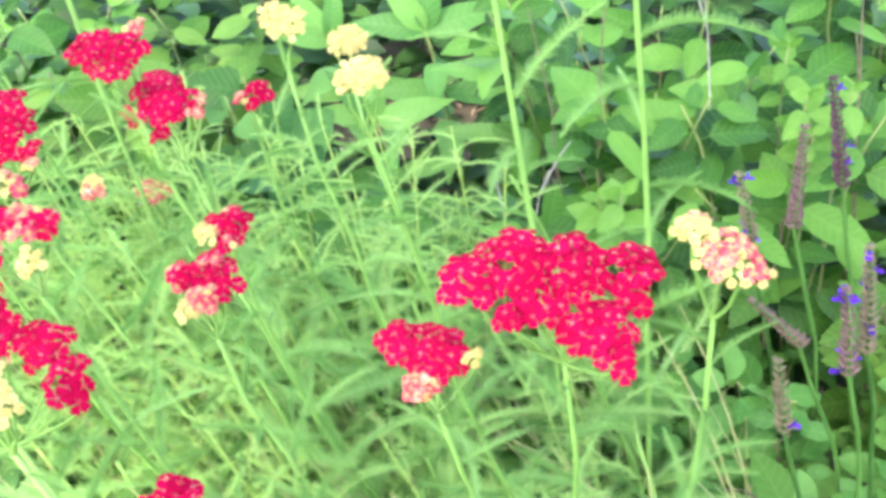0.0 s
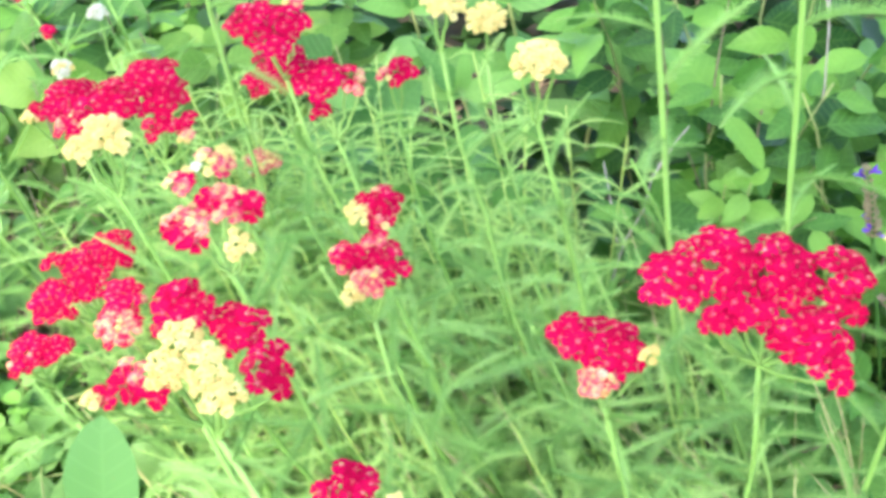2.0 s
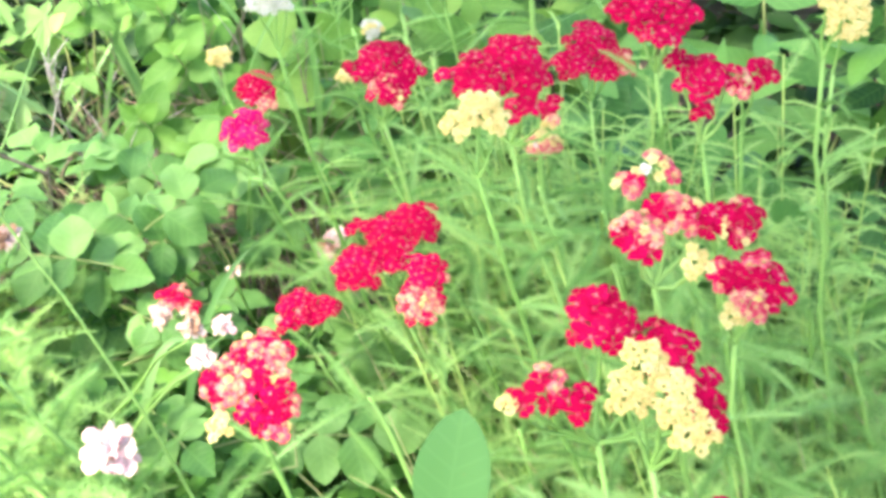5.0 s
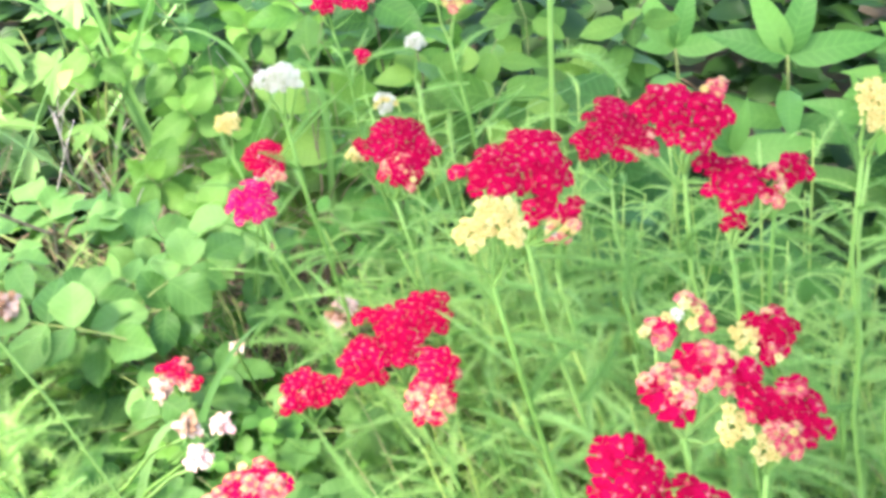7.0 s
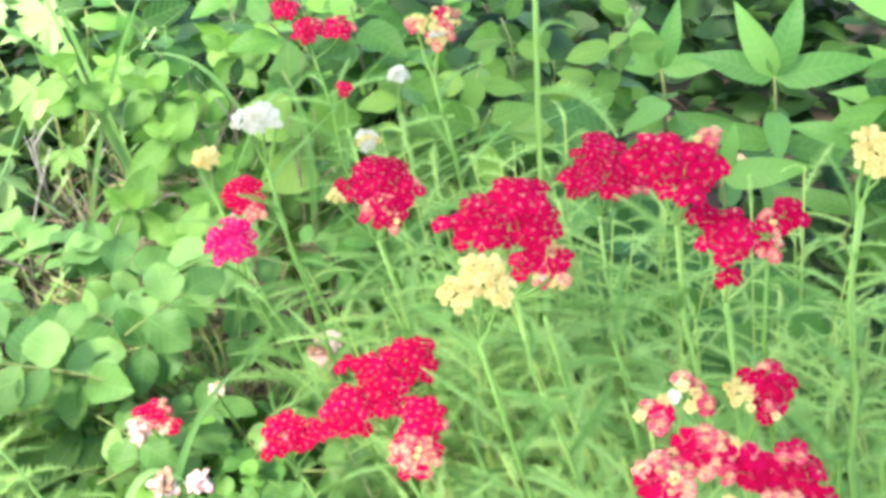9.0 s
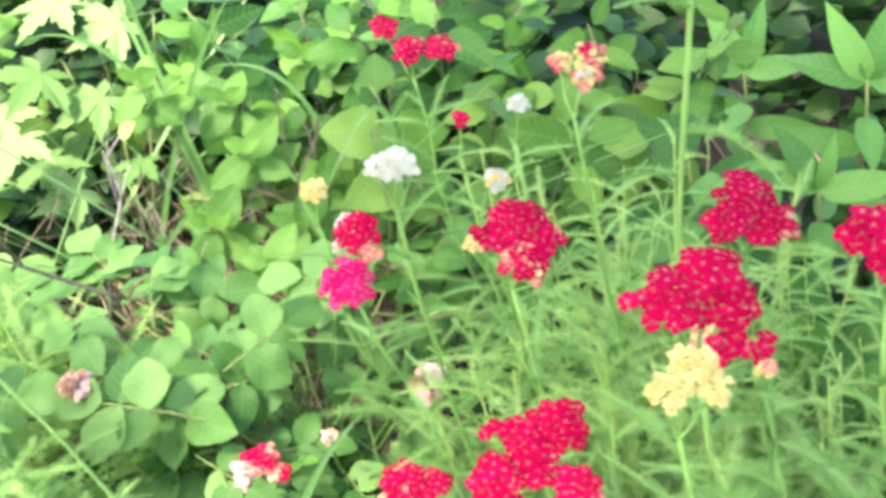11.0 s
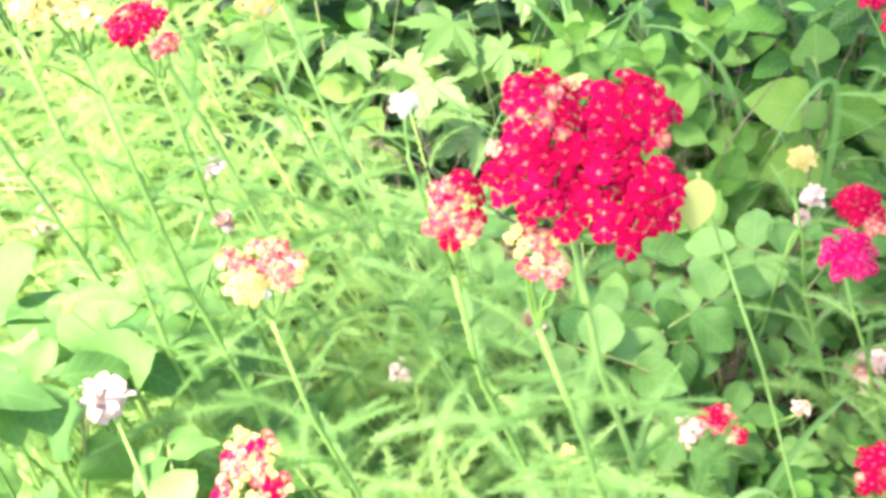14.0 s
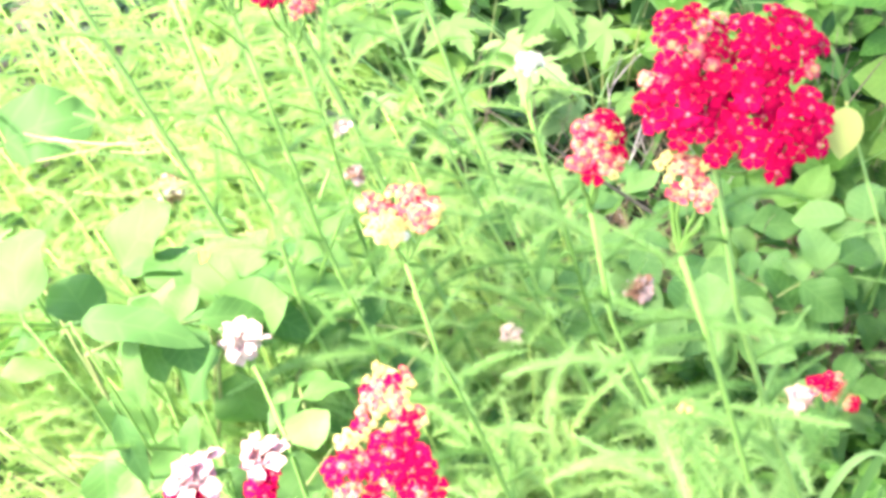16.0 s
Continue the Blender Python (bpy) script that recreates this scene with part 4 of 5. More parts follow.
def unseen_shade_tree(base, crown_centre, radius, seed):
    r, b = random.Random(seed), Vector((*base, 0))
    tree = thing("tree", b, "added unseen tree behind the viewer, its leafy crown shades the bed", "tree")
    mid = Vector(crown_centre) - b
    trunk = bend(Vector((0, 0, -0.05)), mid, Vector((-0.1, 0.05, 0)), 10, 0.02, r)
    bm = bmesh.new()
    tube(bm, trunk, 0.09, 0.03, 10)
    twigs = []
    for i in range(16):
        q, d = along(trunk, r.uniform(0.6, 0.98))
        w, k = i * 2.4, r.uniform(0.5, 1.0) * radius
        tip = mid + Vector((math.cos(w) * k, math.sin(w) * k, r.uniform(-0.25, 0.45)))
        limb = bend(q, tip, Vector((0, 0, 0.1)), 7, 0.02, r)
        tube(bm, limb, 0.022, 0.005, 6)
        twigs.append(limb)
    part("trunk", mesh_of("trunk", bm, M_TWIG), tree)
    bm = bmesh.new()
    for i in range(1900):
        q, d = along(r.choice(twigs), 0.25 + 0.75 * r.random())
        q = q + Vector((r.gauss(0, 0.11), r.gauss(0, 0.11), r.gauss(0, 0.09)))
        w = r.uniform(0, 6.28)
        a = Vector((math.cos(w), math.sin(w), r.uniform(-0.5, 0.3))).normalized()
        s = a.cross(UP).normalized() * 0.026
        v = [bm.verts.new(p) for p in (q, q + a * 0.03 + s, q + a * 0.085, q + a * 0.03 - s)]
        bm.faces.new((v[0], v[1], v[2])), bm.faces.new((v[0], v[2], v[3]))
    part("crown", mesh_of("crown", bm, M_SHADE_GREEN), tree)


unseen_shade_tree((0.0, -1.45), (-0.82, -0.38, 2.35), 0.85, 51)

# ---- shrub rose ----
LEAFLET = blades("leaflet", 6, 0.033, 0.023, "oval", M_ROSE, teeth=0.03, rows=13, stalk=0.05, droop=0.5, fold=0.6, wave=0.2)


def bloom_mesh(seed, rad, mat_a, mat_b, petals=46):
    """A small faded rose: crumpled petals in whorls, green sepals and a stalk end."""
    bm, r = bmesh.new(), random.Random(seed)
    for i in range(petals):
        lift = -0.2 + 1.5 * i / petals + r.uniform(-0.2, 0.2)
        w = i * 2.4 + r.uniform(-0.3, 0.3)
        d = Vector((math.cos(w) * math.cos(lift), math.sin(w) * math.cos(lift), math.sin(lift)))
        side = d.cross(UP).normalized() if abs(d.z) < 0.98 else Vector((1, 0, 0))
        nrm = side.cross(d)
        long, wide = rad * r.uniform(0.6, 1.2), rad * r.uniform(0.14, 0.32)
        rows = []
        for s, k in ((0.1, 0.35), (0.5, 1.0), (0.85, 0.95), (1.0, 0.5)):
            c = d * long * s + nrm * rad * 0.3 * math.sin(3 * s)
            rows.append([bm.verts.new(c + side * wide * k * e + nrm * rad * r.uniform(-0.2, 0.2)) for e in (-1, 0, 1)])
        mi = 0 if r.random() < 0.55 else 1
        for a, b in zip(rows, rows[1:]):
            for e in range(2):
                bm.faces.new((a[e], a[e + 1], b[e + 1], b[e])).material_index = mi
    for i in range(5):
        w = i * math.tau / 5
        d = Vector((math.cos(w), math.sin(w), -0.35))
        side = Vector((-math.sin(w), math.cos(w), 0)) * rad * 0.16
        v = [bm.verts.new(q) for q in (side - UP * rad * 0.2, -side - UP * rad * 0.2, d * rad * 0.7 - side * 0.8, d * rad * 0.7 + side * 0.8, d * rad * 1.25)]
        bm.faces.new((v[0], v[1], v[2], v[3])).material_index = 2
        bm.faces.new((v[3], v[2], v[4])).material_index = 2
    tube(bm, [Vector((0, 0, -rad * 0.75)), Vector((0, 0, -rad * 0.3)), Vector((0, 0, 0))], rad * 0.12, rad * 0.3, 6, 2)
    return mesh_of("bloom", bm, mat_a, mat_b, M_ROSE)


def rose_leaf(parent, place, aim, pairs, r, size=1.0, up=None, gap=0.021):
    """A compound rose leaf: a stalk with leaflets in pairs and one at the end."""
    aim = aim.normalized()
    up = up or (UP + Vector((0.1, -0.55, 0)))
    m = stand(place, aim, up)
    step = gap * size
    bm = bmesh.new()
    tube(bm, [Vector((0, -0.03, -0.012)), Vector((0, -0.01, -0.002)), Vector((0, step * (pairs - 0.4), 0))], 0.0009, 0.0006, 5)
    leaf = part("leaf", mesh_of("leaf", bm, M_CANE), parent, m)
    part("leaflet", r.choice(LEAFLET), leaf, stand(Vector((0, step * (pairs - 0.35), 0)), Vector((r.uniform(-0.2, 0.2), 1, -0.1)), UP, size * r.uniform(0.95, 1.15), r.uniform(-0.2, 0.2)))
    for k in range(pairs):
        for sg in (-1, 1):
            part("leaflet", r.choice(LEAFLET), leaf, stand(Vector((0, step * k, 0)), Vector((sg, r.uniform(0.15, 0.6), r.uniform(-0.2, 0.15))), UP, size * r.uniform(0.75, 1.05), sg * r.uniform(-0.35, 0.2)))
    return leaf


def rose_bush(base, leaves, blooms, seed, canes=M_CANE):
    r = random.Random(seed)
    b = Vector((*base, 0))
    bush = thing("rose_bush", b, "low shrub rose with rounded leaflets and faded pink blooms", "shrub", "shrub roses")
    ends = [(Vector(p[:3]), None) for p in leaves] + [(Vector(p[:3]), p) for p in blooms]
    sizes = [p[3] if len(p) > 3 else 0.0 for p in leaves] + [0.0] * len(blooms)
    for (place, bloom), own in zip(ends, sizes):
        q = place - b
        end = q - UP * bloom[3] * 0.6 if bloom else None
        if bloom is None:
            w = r.uniform(0, 6.28)
            leaf = rose_leaf(bush, q, Vector((math.cos(w), math.sin(w), r.uniform(-0.1, 0.25))), 2 if own else r.choice((2, 2, 3)), r, own or r.uniform(0.85, 1.2), Vector((0.2, -0.6, 0.75)) if own else None, 0.016 if own else 0.019)
            end = leaf.matrix_basis @ Vector((0, -0.03, -0.012))
        else:
            kind = {"pink": (M_PINK, M_PALE), "brown": (M_BROWN, M_PALE), "white": (M_PALE, M_PINK), "bud": (M_BROWN, M_PALE), "lilac": (M_LILAC, M_PALE)}[bloom[4]]
            tip = Vector((r.uniform(-0.4, 0.4), -0.5, 0.8))
            part("bloom", bloom_mesh(int(place.x * 1000) + seed, bloom[3], *kind), bush, stand(q, tip.orthogonal(), tip), {"pink": "faded pink rose bloom", "brown": "withered brown rose bloom", "white": "pale pink-white rose bloom", "bud": "withered reddish-brown rose bud", "lilac": "pale lilac bloom"}[bloom[4]])
        bm = bmesh.new()
        foot = Vector((r.uniform(-0.02, 0.02), r.uniform(-0.02, 0.02), -0.01))
        if bloom and len(bloom) > 5:  # a side shoot that leans in from the given bend
            knee = Vector(bloom[5]) - b
            line = bend(Vector((knee.x + 0.03, knee.y, -b.z - 0.01)), knee, Vector((0.005, 0, 0)), 5) + bend(knee, end, Vector((0, 0, 0.004)), 5)[1:]
        else:
            line = bend(foot, end, Vector((0, 0, 0.02)) - Vector((q.x, q.y, 0)) * 0.1, 7, 0.004, r)
        tube(bm, line, 0.0016, 0.0009, 6)
        part("cane", mesh_of("cane", bm, M_STEM if bloom else canes), bush)
    return bush


def around(count, x0, x1, y0, y1, z0, z1, seed):
    r = random.Random(seed)
    return [(r.uniform(x0, x1), r.uniform(y0, y1), r.uniform(z0, z1)) for _ in range(count)]


rose_bush((-0.5, 0.68), [(-0.548, 0.625, 0.228, 1.05), (-0.49, 0.675, 0.19, 1.0), (-0.6, 0.6, 0.235, 1.0), (-0.655, 0.62, 0.25, 1.0), (-0.52, 0.55, 0.2, 0.95), (-0.45, 0.6, 0.16, 0.95), (-0.41, 0.63, 0.15, 0.95), (-0.38, 0.58, 0.16, 0.95)] + [(*p, 1.25) for p in around(20, -0.78, -0.46, 0.52, 0.74, 0.17, 0.25, 3)] + around(12, -0.72, -0.34, 0.5, 0.74, 0.1, 0.18, 7),
          [(-0.407, 0.668, 0.194, 0.0155, "brown"), (-0.4, 0.664, 0.21, 0.009, "pink"), (-0.5, 0.55, 0.2, 0.011, "pink"), (-0.435, 0.543, 0.252, 0.006, "bud"), (-0.618, 0.558, 0.248, 0.0115, "bud"), (-0.464, 0.68, 0.318, 0.009, "white"), (-0.468, 0.676, 0.302, 0.007, "white")], 11)
rose_bush((-0.56, 0.46), around(9, -0.66, -0.36, 0.34, 0.52, 0.06, 0.2, 4),
          [(-0.4, 0.325, 0.3, 0.0135, "pink"), (-0.384, 0.392, 0.324, 0.0075, "brown"), (-0.369, 0.397, 0.324, 0.0065, "pink"), (-0.671, 0.469, 0.252, 0.0095, "pink"), (-0.378, 0.385, 0.312, 0.007, "pink")], 12)
rose_bush((-0.8, 0.3), [(-0.735, 0.31, 0.36), (-0.7, 0.3, 0.33), (-0.76, 0.26, 0.37)] + around(16, -0.95, -0.68, 0.2, 0.42, 0.16, 0.34, 5),
          [(-0.72, 0.29, 0.357, 0.0125, "white", (-0.672, 0.262, 0.318)), (-0.646, 0.19, 0.39, 0.0115, "white"), (-0.628, 0.209, 0.389, 0.0105, "white"), (-0.735, 0.405, 0.421, 0.006, "pink"), (-0.695, 0.364, 0.421, 0.0055, "bud"), (-0.97, 0.465, 0.292, 0.014, "brown")], 13)
rose_bush((-0.98, 0.6), around(12, -1.15, -0.75, 0.45, 0.75, 0.12, 0.27, 6), [], 14)

BROAD = blades("leaf", 4, 0.046, 0.036, "round", M_BROAD, stalk=0.25, droop=0.6, fold=0.35, rows=12, wave=0.3) + blades("leaf", 4, 0.064, 0.024, "ovate", M_BROAD, stalk=0.2, droop=0.5, fold=0.35, rows=12, wave=0.3)


def broad_bush(base, leaves, seed):
    """A bush of smooth broad leaves on thin stalks: each leaf is its foot, its tip and how slender it is (0: rounded, 1: pointed)."""
    r, b = random.Random(seed), Vector((*base, -0.01))
    bush = thing("broad_leaved_bush", b, "leafy bush with broad smooth pale green leaves", "shrub", "broad-leaved bushes")
    for foot, tip, slender in leaves:
        q, e = Vector(foot) - b, Vector(tip) - b
        d = e - q
        bm = bmesh.new()
        tube(bm, bend(Vector((r.uniform(-0.01, 0.01), r.uniform(-0.01, 0.01), 0)), q - d.normalized() * 0.006, Vector((r.uniform(-0.015, 0.015), 0.015, 0.01)), 7, 0.002, r), 0.0016, 0.0008, 6)
        part("stem", mesh_of("stem", bm, M_STEM), bush)
        m = BROAD[r.randrange(4) + 4 * slender]
        part("leaf", m, bush, stand(q, d, Vector((r.uniform(0.0, 0.7), r.uniform(-0.8, 0.1), r.uniform(0.45, 0.9))) if not slender else Vector((0.1, -0.15, 1.0)), d.length / (0.064 if slender else 0.046), r.uniform(-0.25, 0.25)))


broad_bush((-0.765, 0.335), (((-0.777, 0.329, 0.335), (-0.792, 0.348, 0.372), 0), ((-0.75, 0.304, 0.346), (-0.707, 0.309, 0.376), 0), ((-0.75, 0.297, 0.335), (-0.771, 0.271, 0.312), 0), ((-0.736, 0.293, 0.328), (-0.724, 0.283, 0.29), 0),
                              ((-0.74, 0.325, 0.29), (-0.705, 0.318, 0.288), 0), ((-0.732, 0.322, 0.34), (-0.7, 0.342, 0.346), 0), ((-0.765, 0.335, 0.352), (-0.763, 0.358, 0.378), 0), ((-0.753, 0.304, 0.347), (-0.784, 0.3, 0.354), 1)), 32)
broad_bush((-0.775, 0.25), (((-0.775, 0.24, 0.385), (-0.715, 0.262, 0.393), 1), ((-0.752, 0.25, 0.378), (-0.744, 0.228, 0.34), 1), ((-0.746, 0.225, 0.35), (-0.722, 0.214, 0.318), 1), ((-0.72, 0.25, 0.34), (-0.722, 0.228, 0.318), 1),
                             ((-0.81, 0.232, 0.385), (-0.835, 0.25, 0.425), 0), ((-0.8, 0.26, 0.36), (-0.83, 0.27, 0.385), 0), ((-0.8, 0.3, 0.34), (-0.83, 0.32, 0.35), 0)), 33)
broad_bush((-0.82, 0.33), (((-0.79, 0.27, 0.31), (-0.8, 0.24, 0.28), 0), ((-0.76, 0.26, 0.3), (-0.74, 0.24, 0.27), 0), ((-0.81, 0.33, 0.33), (-0.84, 0.35, 0.36), 0), ((-0.82, 0.3, 0.32), (-0.85, 0.29, 0.31), 0), ((-0.72, 0.3, 0.27), (-0.69, 0.28, 0.25), 0),
                            ((-0.872, 0.335, 0.328), (-0.844, 0.35, 0.38), 0), ((-1.105, 0.42, 0.326), (-1.037, 0.44, 0.369), 0), ((-0.864, 0.33, 0.331), (-0.818, 0.335, 0.355), 1)), 34)

# ---- lobed saplings at the back ----


def lobed_mesh(seed, size):
    """A five-lobed toothed leaf, raised along its ribs."""
    bm, r = bmesh.new(), random.Random(seed)
    hub = bm.verts.new((0, 0, 0))
    rim = []
    lobes = ((-2.1, 0.5), (-1.0, 0.82), (0.0, 1.0), (1.0, 0.82), (2.1, 0.5))
    for j, (a, k) in enumerate(lobes):
        k *= size * r.uniform(0.92, 1.08)
        prof = ((-0.5, 0.4), (-0.38, 0.64), (-0.27, 0.6), (-0.17, 0.82), (-0.1, 0.8), (0.0, 1.08), (0.1, 0.8), (0.17, 0.82), (0.27, 0.6), (0.38, 0.64), (0.5, 0.4))
        for e, f in prof:
            t = a + e
            rim.append(bm.verts.new((math.sin(t) * k * f, math.cos(t) * k * f, -0.16 * k * f * f * r.uniform(0.85, 1.15) + (0.012 * size if abs(e) > 0.2 else 0.0))))
    for a, b in zip(rim, rim[1:]):
        bm.faces.new((hub, b, a))
    bmesh.ops.subdivide_edges(bm, edges=bm.edges[:], cuts=1)
    tube(bm, [Vector((0, -size * 0.8, -size * 0.3)), Vector((0, -size * 0.3, -size * 0.06)), Vector((0, 0, 0))], 0.001, 0.0007, 5)
    return mesh_of("leaf", bm, M_MAPLE)


LOBED = [lobed_mesh(i, 0.074) for i in range(4)]


def sapling(base, leaves, seed):
    r, b = random.Random(seed), Vector((*base, 0))
    plant = thing("sapling", b, "young yellow-green sapling with large pointed five-lobed leaves", "sapling", "lobed saplings")
    for x, y, z, k in leaves:
        q = Vector((x, y, z)) - b
        w = r.uniform(-0.9, 0.9)
        aim = Vector((math.sin(w), -math.cos(w) * 0.8, -0.2))
        m = stand(q, aim, UP + Vector((0.2, -0.6, 0)), k, r.uniform(-0.3, 0.3))
        end = m @ Vector((0, -0.048, -0.018))
        bm = bmesh.new()
        tube(bm, bend(Vector((0, 0, -0.01)), end, Vector((0, 0, 0.02)), 6, 0.003, r), 0.002, 0.0009, 6)
        part("stem", mesh_of("stem", bm, M_CANE), plant)
        part("leaf", r.choice(LOBED), plant, m)
    return plant


sapling((-0.86, 1.04), [(-0.829, 0.964, 0.262, 0.85), (-0.79, 0.95, 0.2, 0.6), (-0.885, 0.95, 0.29, 0.9), (-0.87, 0.9, 0.215, 0.8), (-0.835, 1.03, 0.32, 0.85), (-0.93, 0.92, 0.25, 0.85), (-0.9, 1.02, 0.34, 0.85), (-0.86, 0.86, 0.26, 0.8), (-0.82, 0.88, 0.2, 0.7)], 21)
sapling((-1.0, 0.9), [(-0.96, 0.86, 0.29, 0.8), (-1.03, 0.82, 0.3, 0.8), (-0.97, 0.95, 0.34, 0.8), (-1.05, 0.92, 0.35, 0.8), (-0.99, 0.76, 0.24, 0.7), (-1.12, 0.78, 0.3, 0.8), (-0.92, 0.8, 0.2, 0.65)], 22)

# ---- grass ----


def grass_blade_mesh(seed, length):
    bm, r = bmesh.new(), random.Random(seed)
    arch, w = r.uniform(0.12, 0.5), r.uniform(0.0012, 0.0023)
    rows = []
    for i in range(11):
        s = i / 10
        ang = arch * 2.0 * s
        y, z = length * (math.sin(ang) / (arch * 2.0)), length * ((1 - 0.0) * math.cos(ang * 0.5) * s - 0.3 * arch * s * s)
        k = w * (1 - s ** 2.2) + 0.0002
        rows.append([bm.verts.new((-k, y, z + k * 0.4)), bm.verts.new((0, y, z)), bm.verts.new((k, y, z + k * 0.4))])
    for a, b in zip(rows, rows[1:]):
        for e in range(2):
            bm.faces.new((a[e], a[e + 1], b[e + 1], b[e]))
    return mesh_of("blade", bm, M_GRASS)


BLADES = [grass_blade_mesh(i, 0.34) for i in range(6)]


def grass_tuft(x, y, count, seed, tall=1.0):
    r = random.Random(seed)
    tuft = thing("grass_tuft", (x, y, -0.01), "tuft of long arching green grass blades", "grass", "grass tufts")
    for i in range(count):
        m = pose(r.uniform(-0.02, 0.02), r.uniform(-0.02, 0.02), 0, r.uniform(-8, 8), r.uniform(-8, 8), r.uniform(0, 360))
        part("blade", r.choice(BLADES), tuft, m @ Matrix.Scale(tall * r.uniform(0.7, 1.25), 4))


for i, (x, y, n, k) in enumerate(((-0.62, 0.8, 5, 1.25), (-0.56, 0.88, 5, 1.2), (-0.86, 0.78, 8, 1.2), (-0.72, 0.95, 9, 1.25), (-0.4, 0.72, 5, 0.7), (-0.95, 0.9, 9, 1.2), (-1.1, 0.9, 8, 1.1), (-0.3, 0.66, 5, 0.8), (-0.82, 0.62, 6, 0.9), (-0.36, 0.48, 6, 0.55), (-0.5, 0.5, 6, 0.55))):
    grass_tuft(x, y, n, 60 + i, k)

# ---- salvia spikes ----


def salvia(foot, low, high, fresh, seed):
    """A salvia spike: dusky calyx whorls up a stem, a few violet flowers left."""
    r, b = random.Random(seed), Vector((*foot, 0))
    low, high = Vector(low) - b, Vector(high) - b
    plant = thing("salvia", b, "fading salvia spike with dusky seed whorls and violet flowers" if fresh else "spent brown salvia flower spike", "flower", "salvia spikes")
    bm = bmesh.new()
    tube(bm, bend(Vector((0, 0, -0.01)), low, Vector((0.01, 0, 0)), 6, 0.002, r) + bend(low, high, Vector((0.002, 0, 0)), 6)[1:], 0.0018, 0.0008, 6)
    part("stem", mesh_of("stem", bm, M_DARK), plant)
    bm = bmesh.new()
    whorls = max(6, int((high - low).length / 0.0037))
    spots = []
    for i in range(whorls):
        s = i / (whorls - 1)
        c = low.lerp(high, s)
        for k in range(6):
            w = k * math.tau / 6 + i * 0.5 + r.uniform(-0.2, 0.2)
            d = Vector((math.cos(w), math.sin(w), 0.5)).normalized()
            size = 0.0074 * (1 - 0.45 * s) * r.uniform(0.8, 1.2)
            side = d.cross(UP).normalized() * size * 0.33
            v = [bm.verts.new(q) for q in (c - side * 0.5, c + side * 0.5, c + d * size * 0.7 + side, c + d * size * 0.7 - side, c + d * size + UP * size * 0.2, c + d * size * 0.5 - UP * size * 0.3)]
            for f in ((0, 1, 2, 3), (3, 2, 4), (0, 5, 1), (1, 5, 2), (2, 5, 4), (4, 5, 3), (3, 5, 0)):
                bm.faces.new([v[q] for q in f])
            if r.random() < fresh * 0.5 * (0.12 + 0.9 * max(0.0, math.sin(s * 9.0)) ** 4):
                spots.append((c + d * size * 0.35, d))
    part("flower_spike", mesh_of("flower_spike", bm, M_CALYX), plant, None, "dusky purple-brown calyx whorls")
    for q, d in spots:
        part("blossom", VIOLET, plant, stand(q, d, UP, r.uniform(0.7, 1.2)), "violet-blue two-lipped blossom")


bm = bmesh.new()
for sg, ln in ((1, 0.006), (-1, 0.007)):
    rows = [[bm.verts.new((e * w, ln * s, sg * 0.0028 * s * s + 0.0006 * abs(e))) for e in (-1, 0, 1)] for s, w in ((0, 0.0008), (0.4, 0.0014), (0.8, 0.0024), (1.0, 0.0014))]
    for a, b in zip(rows, rows[1:]):
        for e in range(2):
            bm.faces.new((a[e], a[e + 1], b[e + 1], b[e]))
VIOLET = mesh_of("blossom", bm, M_VIOLET)
for i, (foot, low, high, fresh) in enumerate((((0.27, 0.6), (0.234, 0.582, 0.31), (0.228, 0.603, 0.376), 0.3), ((0.25, 0.6), (0.204, 0.579, 0.284), (0.211, 0.596, 0.346), 0.04), ((0.22, 0.62), (0.182, 0.599, 0.264), (0.175, 0.612, 0.308), 0.5),
                                              ((0.24, 0.49), (0.212, 0.463, 0.266), (0.215, 0.486, 0.32), 0.3), ((0.23, 0.48), (0.198, 0.451, 0.26), (0.199, 0.47, 0.303), 0.5), ((0.2, 0.48), (0.164, 0.448, 0.224), (0.163, 0.466, 0.26), 0.1), ((0.25, 0.52), (0.189, 0.506, 0.241), (0.162, 0.52, 0.266), 0.0))):
    salvia(foot, low, high, fresh, 80 + i)

# ---- fresh sprigs among the shrubs ----
SPRIG = blades("leaf", 4, 0.024, 0.0155, "ovate", M_SPRIG, stalk=0.15, droop=0.3, fold=0.4)


def sprig(tip, seed, big=1.0):
    """A slender young shoot with a few fresh leaves at its tip."""
    r, t = random.Random(seed), Vector(tip)
    b = Vector((t.x + 0.03, t.y + 0.08, -0.01))
    plant = thing("young_shoot", b, "slender young shoot with fresh yellow-green leaves", "shrub", "young shoots")
    pts = bend(Vector((0, 0, 0)), t - b, Vector((0.0, 0.015, 0.02)), 8, 0.002, r)
    bm = bmesh.new()
    tube(bm, pts, 0.0014, 0.0006, 6)
    part("stem", mesh_of("stem", bm, M_CANE), plant)
    for k in range(8):
        q, d = along(pts, 0.995 - 0.05 * (k // 2))
        w = r.uniform(-0.4, 0.4) + (k % 2) * math.pi + (k // 2) * 1.3
        aim = Vector((math.cos(w), math.sin(w) * 0.45, math.sin(w) * 0.5)) + d * (0.7 if k < 2 else 0.15)
        part("leaf", r.choice(SPRIG), plant, stand(q, aim, Vector((0.25, -0.95, 0.5)), big * (0.6 if k < 2 else 1.0) * r.uniform(0.8, 1.2), r.uniform(-0.4, 0.4)))


